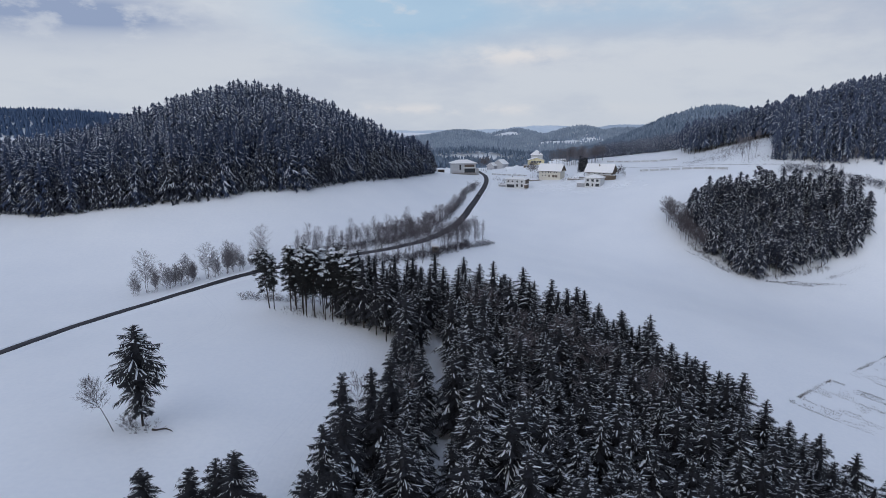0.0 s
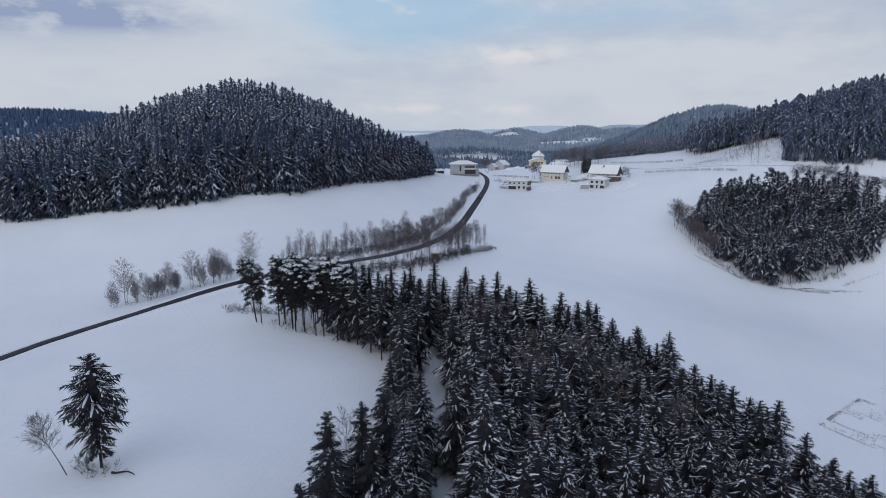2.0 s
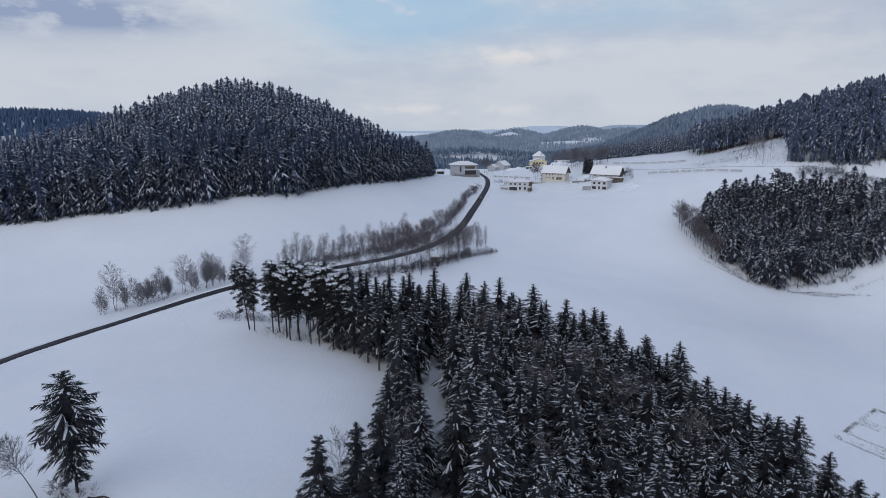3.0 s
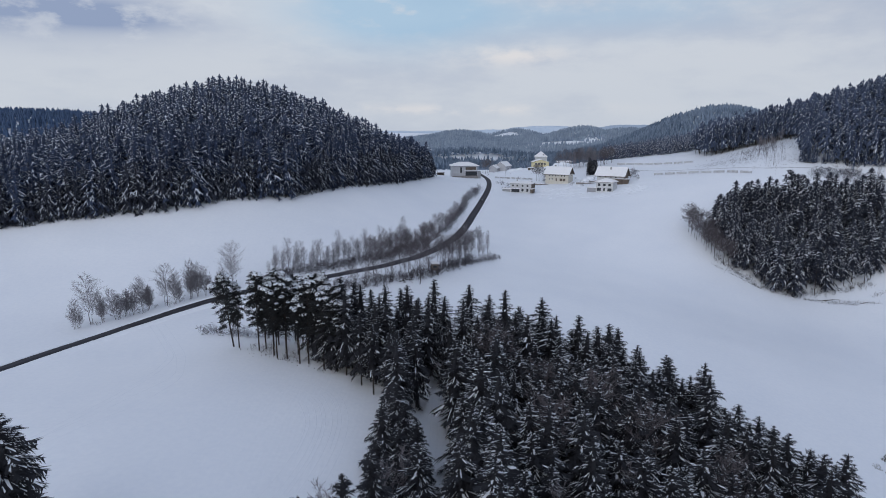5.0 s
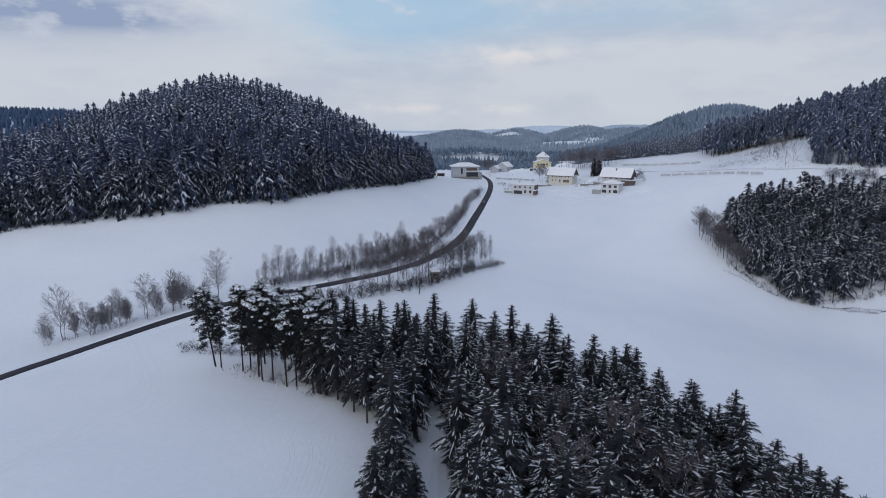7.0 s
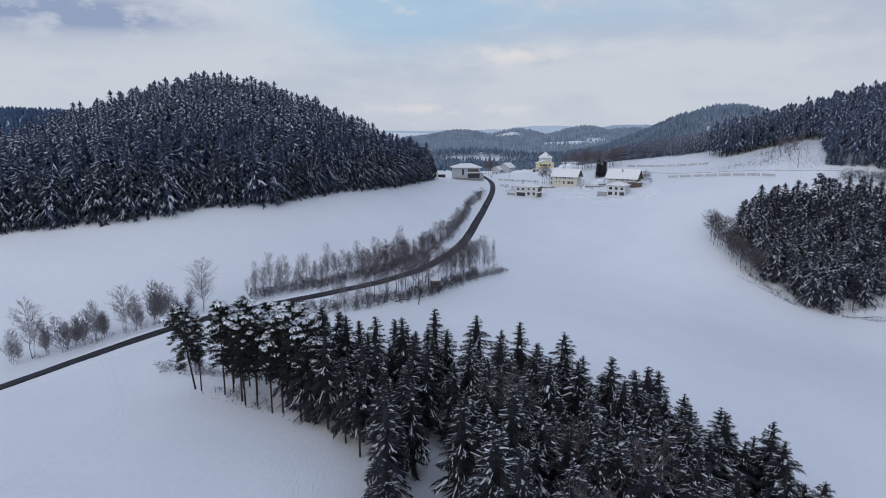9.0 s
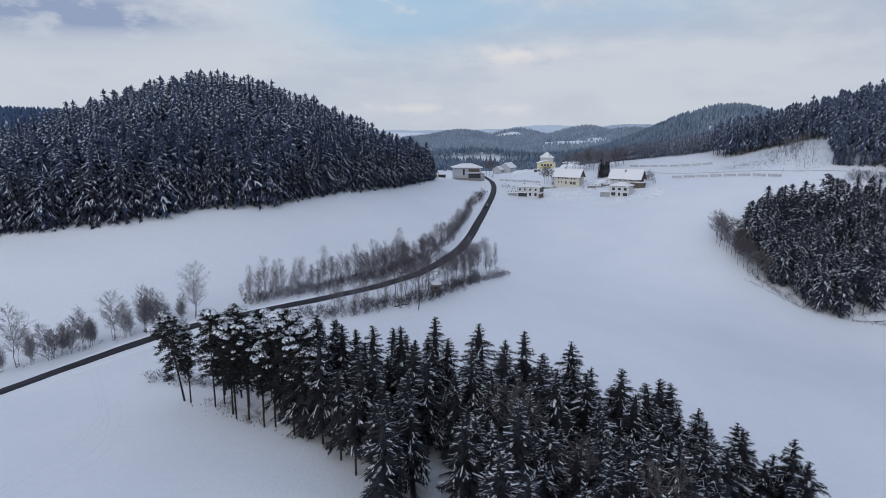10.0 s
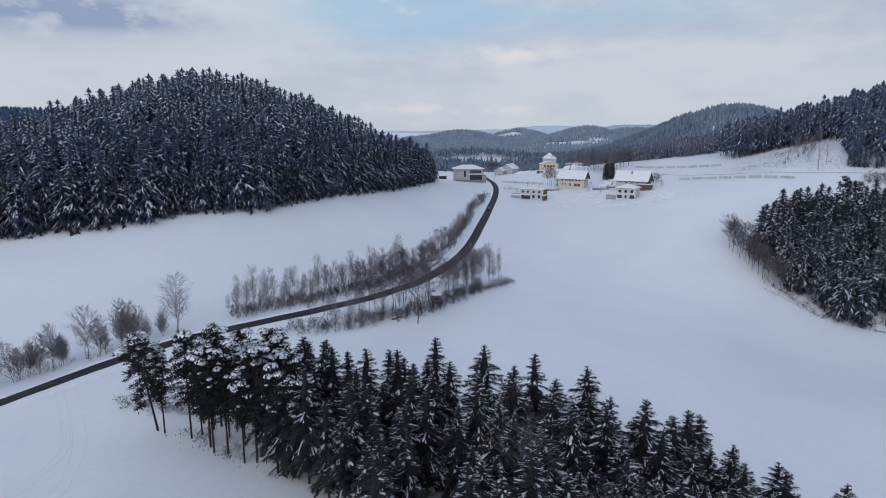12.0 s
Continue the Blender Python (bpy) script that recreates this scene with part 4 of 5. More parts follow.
plant(bushes, [(-71, 207), (-69.5, 206.6), (-68, 206.4), (-67, 206), (-65.2, 206.2), (-62.2, 205.2), (-59.2, 204.2), (-56.3, 203.8), (-53.2, 203.6), (-50.3, 202.6), (-66, 206), (-64.5, 205.5), (-63, 205), (-61.5, 204.5), (-60, 204), (-58.5, 203.5), (-57, 203.5), (-55.5, 203), (-54, 203), (-52.5, 203), (-51, 203), (-49.5, 203), (-48, 204), (-46, 202), (-44, 201), (-41, 200), (-38, 199)], 82, 0.6, 0.9)
plant(bushes, along([(-52, 194), (-44, 190), (-38, 186.5), (-28, 184)], 1.6, 0, 100, 2.5), 101, 0.35, 0.7)
COPSE_FRINGE = [(142, 384), (143.5, 378), (145, 373), (147, 368), (146, 362), (148.5, 357), (150.5, 350), (146, 388), (149, 378), (151, 366)]
plant(crowns, COPSE_FRINGE + [(x - 1.5, y + 2.5) for x, y in COPSE_FRINGE[1:8]] + [(x + 2.5, y + 1.0) for x, y in COPSE_FRINGE[:7]], 83, 0.85, 1.25)
forest("copse_brush", brush_kinds, along([(146, 358), (153, 342), (162, 332), (175, 328), (192, 332), (220, 339)], 1.6, 0, 84, 1.4), 85, 0.6, 1.15, "dark brown brush round the foot of the copse", "brush", [M_DARKBRUSH])
plant([birches[0], birches[2], birches[4]], along([(118, 628), (132, 618), (146, 606)], 1.3, 0, 86, 7), 87, 1.05, 1.4)
plant(crowns, along([(112, 640), (122, 632), (146, 612), (160, 640)], 3.6, 0, 176, 9), 177, 1.0, 1.35)
plant(birches, along([(240, 408), (275, 418), (300, 425)], 5.0, 0, 88, 6), 89, 0.5, 0.8)
forest("far_brush", brush_kinds, along([(238, 432), (252, 422), (262, 408), (272, 400), (281, 390), (296, 384)], 0.45, 0, 98, 4.5) + along([(228, 480), (245, 520), (268, 548)], 9, 0, 104, 10), 99, 0.8, 1.2, "grey brush along the foot of the slope wood", "brush", [M_GREYBRUSH])
plant(crowns, [(83, 568), (84.6, 569), (81.8, 570)], 90, 1.0, 1.25)
plant(bushes, [(50.2, 522.5), (51.6, 524), (49.2, 524.5), (52.8, 522.4), (48.4, 522.8), (50.1, 557), (55.5, 554), (46.5, 559), (88, 563), (90, 561), (86.5, 561.5), (89, 566)], 196, 0.75, 1.1)
plant(bushes, along([(106, 537), (114, 533), (123, 525)], 1.6, 0, 197, 1.0), 198, 0.35, 0.6)
plant(bushes, along([(86, 745), (96, 730), (110, 700)], 6.0, 0, 199, 5.0), 200, 0.5, 0.9)
plant(crowns, [(45, 682), (47.6, 690), (50, 684), (43, 690)], 190, 1.1, 1.3)
plant(bushes, [(92, 583), (94, 586), (90, 588), (152, 525), (154, 527), (150, 528), (153, 523)], 178, 1.5, 1.9)
plant(bushes, [(49.6, 560), (52.1, 556), (55.5, 553), (60, 600), (70, 596), (66, 640), (100, 640), (150, 560), (155, 556), (112, 600)], 179, 0.45, 0.7)
plant(bushes, [(-61.2, 108.5), (-60, 107.2), (-58.8, 106.6), (-57, 106.6), (-55.8, 108), (-60.6, 109.6)], 92, 0.5, 0.8)
plant(birches, along([(232, 490), (252, 520), (272, 545)], 4, 0, 93, 9), 94, 0.5, 1.0)
plant(bushes, along([(4, 297), (9, 302), (15, 310), (20, 317), (24, 323), (27, 328)], 0.9, 0, 106, 1.0), 109, 0.5, 0.85)
plant([birches[0], birches[4]], [(22, 150), (31, 128), (12, 175), (44, 150), (8, 140), (38, 112), (17, 118), (-9, 118), (-16, 108), (-7, 130), (28, 168), (52, 134)], 102, 1.0, 1.25)
plant(bushes, [(85, 545), (110, 520), (116, 522), (104, 528), (150, 508), (152, 512), (88, 560), (112, 556), (60, 540), (54, 545), (75, 560), (124, 540), (30, 640), (46, 650), (54, 690)], 103, 0.5, 0.9)
plant([birches[3], birches[4], birches[1]], along([(2, 300), (12, 316), (23, 330)], 1.9, 0.5, 184, 3.0), 185, 0.6, 1.0)
plant(crowns, [(30, 150), (22, 158), (37, 140), (12, 170), (46, 128), (18, 136)], 193, 1.45, 1.65)
shelve(birches)
shelve(row_birches)
shelve(bushes)
shelve(crowns)

stragglers = [tree_thing("bare_tree", bare_soup(sd, 13.5, 2.2, 16, 4, 1, 0.011, 0.35, (0.4, 1.5), 0.1, 0.05, 2), [M_TWIG] * 2,
                         "thin bare tree standing alone in the snowy clearing", "tree", "bare trees in the clearing") for sd in (141, 142)]
for k, (x, y, tall) in enumerate(((229, 462, 1.0), (236.5, 466, 0.95), (229.5, 472, 0.75), (233, 480, 0.8), (247, 520, 0.6), (255, 533, 0.7))):
    copy_thing(stragglers[k % 2], Matrix()).matrix_basis = placed(x, y, k * 75, tall, 0.1)
shelve(stragglers)
sapling = tree_thing("bare_tree", bare_soup(131, 10.5, 2.9, 44, 9, 1, 0.009, 0.45, (0.6, 1.8), 0.1, 0.016, 5), [M_TWIG] * 2, "leaning leafless tree beside the solitary spruce", "tree", "")
sapling.matrix_basis = pose(-62.2, 106.2, gz(-62.2, 106.2), 4, -16, 20) @ Matrix.Diagonal((1.08, 1.08, 1.08, 1))

# ---- the hamlet ----
def window(house, x, z, w, h, y, turn=0, mat=M_FRAME):
    """A window set in the wall: frame and pane."""
    f, w, h = 0.13, w * 1.2, h * 1.15
    win = part("window", boxes([(-w / 2, -0.10, -h / 2, -w / 2 + f, 0.05, h / 2), (w / 2 - f, -0.10, -h / 2, w / 2, 0.05, h / 2),
                                (-w / 2 + f, -0.10, h / 2 - f, w / 2 - f, 0.05, h / 2), (-w / 2 + f, -0.10, -h / 2, w / 2 - f, 0.05, -h / 2 + f)]), mat, house)
    win.matrix_basis = pose(x, y, z, 0, 0, turn)
    part("pane", boxes([(-w / 2 + f, -0.05, -h / 2 + f, w / 2 - f, 0.02, h / 2 - f)]), M_GLASS, win)
    return win


def gable_roof(w, d, eave, ridge, over, thick):
    """A ridge roof along x with overhang."""
    x, y = w / 2 + over, d / 2 + over
    e = eave - over * (ridge - eave) / (d / 2)
    bm = bmesh.new()
    sec = [(-y, e), (0, ridge), (y, e), (y, e + thick), (0, ridge + thick), (-y, e + thick)]
    a = [bm.verts.new((-x, p, q)) for p, q in sec]
    b = [bm.verts.new((x, p, q)) for p, q in sec]
    for i in range(6):
        j = (i + 1) % 6
        bm.faces.new((a[i], a[j], b[j], b[i]))
    for s in (a, b[::-1]):
        bm.faces.new((s[0], s[5], s[4], s[1]))
        bm.faces.new((s[1], s[4], s[3], s[2]))
    bmesh.ops.recalc_face_normals(bm, faces=bm.faces[:])
    return bm


def hip_roof(w, d, eave, ridge, over, thick, ridge_len):
    x, y, r = w / 2 + over, d / 2 + over, ridge_len / 2
    return hull([(sx_ * x, sy_ * y, eave) for sx_ in (-1, 1) for sy_ in (-1, 1)] + [(sx_ * x, sy_ * y, eave + thick) for sx_ in (-1, 1) for sy_ in (-1, 1)] +
                [(-r, 0, ridge + thick), (r, 0, ridge + thick)])


def gable_walls(w, d, eave, ridge, deep=3.0):
    bm = boxes([(-w / 2, -d / 2, -deep, w / 2, d / 2, eave)])
    for sgn in (-1, 1):
        x0, x1 = sgn * w / 2, sgn * (w / 2 - 0.4)
        v = [bm.verts.new(p) for p in ((x0, -d / 2, eave), (x0, d / 2, eave), (x0, 0, ridge), (x1, -d / 2, eave), (x1, d / 2, eave), (x1, 0, ridge))]
        for f in ((0, 1, 2), (3, 5, 4), (0, 2, 5, 3), (1, 4, 5, 2)):
            bm.faces.new([v[i] for i in f])
    bmesh.ops.recalc_face_normals(bm, faces=bm.faces[:])
    return bm


def house_at(x, y, turn, label, lift=0.0, name="house"):
    h = tagged(new(name), label, "house", "houses of the hamlet")
    h.matrix_basis = pose(x, y, gz(x, y) + lift, 0, 0, turn)
    return h


# white farmhouse with a ridge roof
h = house_at(97.5, 549, -31, "cream two-storey farmhouse under a thick snowy roof", 1.6)
part("wall", gable_walls(20, 11, 6.2, 11.0), M_CREAM, h)
part("roof", gable_roof(20, 11, 6.25, 11.1, 1.2, 0.25), M_WOOD, h, "dark timber roof edge")
part("roof_snow", gable_roof(20, 11, 6.52, 11.37, 1.15, 0.5), M_ROOF_SNOW, h, "thick unbroken snow on the roof")
part("gable_cladding", hull([(10.02, -5.4, 5.9), (10.02, 5.4, 5.9), (10.02, 0, 10.8), (10.14, -5.4, 5.9), (10.14, 5.4, 5.9), (10.14, 0, 10.8)]), M_WOOD, h, "dark boarded gable")
for wx in (-6.5, -3.6, -1.0, 1.0, 4.2, 6.6):
    window(h, wx, 4.6, 1.0, 1.3, -5.5)
for wx in (-6.5, -4.0):
    window(h, wx, 1.7, 1.0, 1.2, -5.5)
for wx in (3.6, 6.2):
    part("garage_door", boxes([(wx - 1.1, -5.58, 0.2, wx + 1.1, -5.46, 2.3)]), M_WOOD, h)
part("door", boxes([(-1.0, -5.58, 0.2, 0.2, -5.46, 2.4)]), M_WOOD, h, "brown entrance door")
for wy in (-2.5, 2.0):
    window(h, 10.0, 4.4, 1.0, 1.3, wy, 90)
part("chimney", boxes([(-4.0, 0.3, 9.0, -3.1, 1.2, 13.0)], 0.03), M_STONE, h)

# flat-fronted white house with a terrace
h = house_at(63.0, 518.5, -25, "low white two-storey house with a flat snowy roof")
part("wall", boxes([(-8.6, -5, -3, 8.6, 5, 6.9)]), M_RENDER, h)
part("roof", hip_roof(17.2, 10, 6.92, 7.6, 0.7, 0.15, 10), M_GREYWALL, h)
part("roof_snow", hip_roof(17.2, 10, 7.09, 8.3, 0.66, 0.4, 10), M_ROOF_SNOW, h, "smooth snow on the roof")
for wx in (-6.2, -2.6, 1.6, 5.6):
    window(h, wx, 5.3, 1.5, 1.5, -5.0)
for wx in (1.6, 5.6):
    window(h, wx, 2.0, 1.7, 2.2, -5.0)
part("canopy", boxes([(-7.8, -7.4, 3.0, -0.6, -5.02, 3.35)], 0.05), M_ROOF_SNOW, h, "snow-covered canopy")
part("glazed_front", boxes([(-7.4, -5.12, 0.2, -0.9, -5.02, 2.9)]), M_GLASS, h, "dark glazed terrace front")
part("garage_front", boxes([(8.3, -6.4, 0.2, 10.4, -1.0, 3.0)]), M_WOOD, h, "dark timber lean-to")
part("lean_to_snow", boxes([(8.2, -6.6, 3.02, 10.6, -0.9, 3.45)], 0.12), M_ROOF_SNOW, h)
part("side_cladding", boxes([(8.62, -4.8, 3.5, 8.76, 4.8, 6.8)]), M_WOOD, h, "dark boarded side wall")
part("annex", boxes([(-15.5, -3.5, -3, -8.62, 2.5, 2.0)]), M_GREYWALL, h, "low grey annexe")
part("annex_snow", boxes([(-15.9, -3.9, 2.02, -8.7, 2.9, 2.75)], 0.25), M_ROOF_SNOW, h)
part("chimney", boxes([(-5.0, 0.2, 7.6, -4.3, 0.9, 9.6)], 0.03), M_STONE, h)

# white house at the slope with a hipped front wing
h = house_at(120.6, 486, -33, "white hip-roofed house wing with large windows", -0.5)
part("wall", boxes([(-6.3, -5, -3, 6.3, 5, 7.0)]), M_RENDER, h)
part("roof", hip_roof(12.6, 10, 7.02, 8.6, 0.8, 0.15, 2.5), M_WOOD, h)
part("roof_snow", hip_roof(12.6, 10, 7.2, 9.2, 0.78, 0.4, 2.5), M_ROOF_SNOW, h, "snow on the hipped roof")
for wx in (-3.9, 0, 3.9):
    window(h, wx, 5.2, 1.9, 1.8, -5.0)
for wx, ww in ((-4.0, 2.8), (0, 1.4), (4.0, 2.8)):
    window(h, wx, 1.7, ww, 2.2, -5.0)
part("terrace_snow", boxes([(-13.6, -3.7, 2.42, -6.34, -2.5, 2.85)], 0.12), M_ROOF_SNOW, h)
part("terrace_wall", boxes([(-13.5, -3.5, -3, -6.32, -2.9, 2.4)], 0.05), M_GREYWALL, h, "stone terrace wall")

h = house_at(132.5, 514, -33, "white chalet-like house with a broad snowy roof", 1.0)
part("wall", gable_walls(21, 12, 5.6, 10.6), M_RENDER, h)
part("roof", gable_roof(21, 12, 5.65, 10.7, 1.6, 0.28), M_WOOD, h, "dark timber roof edge")
part("roof_snow", gable_roof(21, 12, 5.95, 11.0, 1.55, 0.6), M_ROOF_SNOW, h, "thick snow on the roof")
part("gable_cladding", hull([(10.52, -5.8, 3.0), (10.52, 5.8, 3.0), (10.52, -5.8, 5.5), (10.52, 5.8, 5.5), (10.52, 0, 10.3), (10.64, -5.8, 3.0), (10.64, 5.8, 3.0), (10.64, -5.8, 5.5), (10.64, 5.8, 5.5), (10.64, 0, 10.3)]), M_WOOD, h, "dark boarded gable")
for wx in (-8.2, -3.5, 0.6, 4.4):
    window(h, wx, 4.1, 1.3, 1.4, -6.0)
part("balcony", boxes([(5.0, -9.2, 1.6, 15.0, -6.02, 1.9), (5.0, -9.2, 1.9, 15.0, -9.1, 2.9), (14.9, -9.1, 1.9, 15.0, -6.02, 2.9)]), M_WOOD, h, "dark timber balcony")
part("balcony_snow", boxes([(5.0, -9.4, 2.92, 15.1, -7.6, 3.3)], 0.1), M_ROOF_SNOW, h)
# dark colour here carries the shade under the balcony
part("basement", boxes([(5.2, -8.8, -4, 14.6, -6.02, 1.58)]), M_WOOD, h, "basement with the balcony's shade put into its dark timber colour")
part("chimney", boxes([(-1.2, -2.6, 7.5, -0.3, -1.7, 11.2)], 0.03), M_STONE, h)

# modern house by the road bend
h = house_at(20, 616, 8, "modern white house with recessed balconies and hipped roof", 1.8)
h.matrix_basis = h.matrix_basis @ Matrix.Diagonal((1.08, 1.0, 1.15, 1))
part("wall", boxes([(-11, -6, -3, 11, 6, 8.0)]), M_PALEGREY, h)
part("roof", hip_roof(22, 12, 8.02, 10.0, 1.4, 0.2, 9), M_GREYWALL, h)
part("roof_snow", hip_roof(22, 12, 8.24, 10.9, 1.35, 0.4, 9), M_ROOF_SNOW, h, "snow on the hipped roof")
# the side's shade is put into this darker grey wall colour
part("side_terrace", boxes([(11.02, -5.5, -2, 14.0, 5.0, 3.6)]), M_GREYWALL, h, "side terrace with shade put into its darker grey")
# flat panel: the loggia's shade put into dark colour, no recess built
part("loggia", boxes([(0.5, -6.12, 4.4, 9.6, -6.02, 7.2)]), M_WOOD, h, "flat dark panel for the shaded upper loggia")
part("loggia_rail", boxes([(-0.5, -6.9, 3.9, 10.6, -6.14, 5.0)], 0.04), M_RENDER, h, "white balcony parapet")
# dark glassy panel stands for the shade in the ground-floor recess
part("ground_glazing", boxes([(0.5, -6.12, 0.1, 10.6, -6.02, 3.8)]), M_GLASS, h, "flat dark panel for the shaded ground-floor recess")
part("window_band", boxes([(-4.2, -6.12, 2.6, -2.6, -6.02, 7.0)]), M_GLASS, h, "tall dark stair window")
part("plinth", boxes([(-11.4, -7.4, -3, 11.2, -6.92, 0.35)]), M_STONE, h, "grey stone terrace wall")

# house with a steep roof behind the bend
h = house_at(68, 722, 60, "grey-white gabled house behind the road bend")
part("wall", gable_walls(16, 12, 5.4, 9.8), M_PALEGREY, h)
part("roof", gable_roof(16, 12, 5.45, 9.9, 0.7, 0.2), M_GREYWALL, h)
part("roof_snow", gable_roof(16, 12, 5.67, 10.12, 0.65, 0.4), M_ROOF_SNOW, h, "snow on the roof")
for wx in (-4, 0, 4):
    window(h, wx, 2.8, 1.2, 1.4, -6.0)

h = house_at(58, 716, 60, "lower white wing beside the gabled house")
part("wall", gable_walls(12, 9, 4.0, 7.0), M_PALEGREY, h)
part("roof", gable_roof(12, 9, 4.05, 7.1, 0.6, 0.2), M_GREYWALL, h)
part("roof_snow", gable_roof(12, 9, 4.27, 7.32, 0.55, 0.4), M_ROOF_SNOW, h, "snow on the roof")
for wx in (-3, 1):
    window(h, wx, 2.2, 1.1, 1.3, -4.5)

# yellow building with a tower roof behind it
h = house_at(116, 768, 0, "pale yellow gable-fronted hall with snowy roof", 0.6)
g = gable_walls(12, 19, 6.0, 8.8)
bmesh.ops.rotate(g, cent=(0, 0, 0), matrix=Matrix.Rotation(radians(90), 3, "Z"), verts=g.verts[:])
part("wall", g, M_YELLOW, h)
for nm, e, r, o, th, mt in (("roof", 6.05, 8.9, 0.9, 0.2, M_WOOD), ("roof_snow", 6.28, 9.13, 0.85, 0.4, M_ROOF_SNOW)):
    g = gable_roof(12, 19, e, r, o, th)
    bmesh.ops.rotate(g, cent=(0, 0, 0), matrix=Matrix.Rotation(radians(90), 3, "Z"), verts=g.verts[:])
    part(nm, g, mt, h)
for wx in (-5.5, -2.2, 1.1, 4.4):
    window(h, wx, 4.0, 2.2, 2.0, -6.0)
h = house_at(120.5, 792, 0, "square house with a pyramid roof under snow", 3.4)
part("wall", boxes([(-6.5, -6.5, -4, 6.5, 6.5, 9.5)]), M_RENDER, h)
part("roof", hip_roof(13, 13, 9.52, 15.2, 0.8, 0.2, 0.6), M_GREYWALL, h)
part("roof_snow", hip_roof(13, 13, 9.74, 15.8, 0.78, 0.4, 0.6), M_ROOF_SNOW, h, "snow on the pyramid roof")
part("dormer", boxes([(1.6, -5.6, 11.0, 3.2, -3.0, 13.2)], 0.05), M_GREYWALL, h)
h = house_at(146, 775, 0, "long low outbuilding buried in snow", 0.0, "outbuilding")
part("wall", boxes([(-9, -3, -3, 9, 3, 4.2)]), M_GREYWALL, h)
part("roof_snow", hip_roof(18, 6, 4.22, 5.4, 0.5, 0.4, 15), M_ROOF_SNOW, h)
h = house_at(-2, 640, 5, "dark wooden carport with a snowy roof", 0.0, "carport")
for px_ in (-3.3, 3.3):
    for py_ in (-2.3, 2.3):
        part("post", boxes([(px_ - 0.12, py_ - 0.12, -1.5, px_ + 0.12, py_ + 0.12, 2.6)]), M_WOOD, h)
part("back_wall", boxes([(-3.4, 2.44, -1.5, 3.4, 2.6, 2.6)]), M_WOOD, h)
part("roof", boxes([(-3.8, -2.9, 2.62, 3.8, 2.9, 2.85)], 0.03), M_WOOD, h)
part("roof_snow", boxes([(-3.7, -2.8, 2.87, 3.7, 2.8, 3.3)], 0.12), M_ROOF_SNOW, h)

h = house_at(90.7, 668, 12, "small dark shed half buried in snow", 0.0, "shed")
part("wall", boxes([(-2.6, -1.8, -1.5, 2.6, 1.8, 2.3)]), M_WOOD, h)
part("door", boxes([(-1.0, -1.88, 0.1, 0.6, -1.8, 2.0)]), M_GREYWALL, h)
part("roof_snow", boxes([(-2.9, -2.1, 2.32, 2.9, 2.1, 2.8)], 0.15), M_ROOF_SNOW, h)

# heaps of cleared snow
def snow_heap(x, y, rx, ry, tall, seed):
    bm = bmesh.new()
    bmesh.ops.create_icosphere(bm, subdivisions=3, radius=1.0)
    for v in bm.verts:
        n = noise.noise((v.co.x * 1.4 + seed, v.co.y * 1.4, v.co.z * 1.4)) * 0.35 + noise.noise((v.co.x * 3.5, v.co.y * 3.5 + seed, 1.0)) * 0.14
        v.co = Vector((v.co.x * rx, v.co.y * ry, max(-0.2, v.co.z) * tall)) * (1 + n)
    me = bpy.data.meshes.new("snow_heap")
    bm.to_mesh(me)
    bm.free()
    me.materials.append(M_PACKED)
    me.polygons.foreach_set("use_smooth", [True] * len(me.polygons))
    ob = new("snow_heap", me)
    ob.matrix_basis = pose(x, y, gz(x, y) - 0.35, 0, 0, seed * 40)
    return tagged(ob, "lumpy heap of cleared snow near the houses", "snow heap", "snow heaps of the hamlet")


for i, (x, y, rx, ry, tall) in enumerate(((118, 542, 4, 3, 2.0), (124, 548, 5, 3, 2.4), (110, 538, 4, 2.4, 1.4), (136, 640, 7, 4, 3.2), (122, 690, 6, 4, 3.0), (132, 712, 8, 5, 3.6), (75, 690, 6, 4, 2.4),
                                         (84, 700, 6, 4, 2.6), (148, 545, 4, 3, 1.6))):
    snow_heap(x, y, rx, ry, tall, i + 8)


def churned_snow(spots, seed):
    """Trodden and shovelled snow: clods of every size strewn round the houses."""
    rng = random.Random(seed)
    v, f = [], []
    for cx, cy, rx, ry, count in spots:
        for k in range(count):
            x, y = cx + rng.gauss(0, rx), cy + rng.gauss(0, ry)
            r, n, base = rng.choice((0.4, 0.6, 0.9, 1.3, 1.8, 2.4)), 7, len(v)
            z = gz(x, y) + noise.noise((x * 0.045, y * 0.06, 0)) * 0.30
            v.append((x, y, z + r * rng.uniform(0.10, 0.24)))
            for ring, low in ((0.55, 0.08), (1.0, -0.22)):
                for j in range(n):
                    t = 6.283 * j / n
                    q = r * ring * rng.uniform(0.75, 1.3)
                    v.append((x + math.cos(t) * q * 1.3, y + math.sin(t) * q, z + r * low * rng.uniform(0.7, 1.3)))
            for j in range(n):
                m = (j + 1) % n
                f.append((base, base + 1 + j, base + 1 + m))
                f.append((base + 1 + j, base + 1 + n + j, base + 1 + m))
                f.append((base + 1 + m, base + 1 + n + j, base + 1 + n + m))
    ob = new("churned_snow", mesh_from("churned_snow", v, f, [M_SNOW], flat=False))
    return tagged(ob, "churned and shovelled snow strewn round the houses", "snow", kind="stuff")


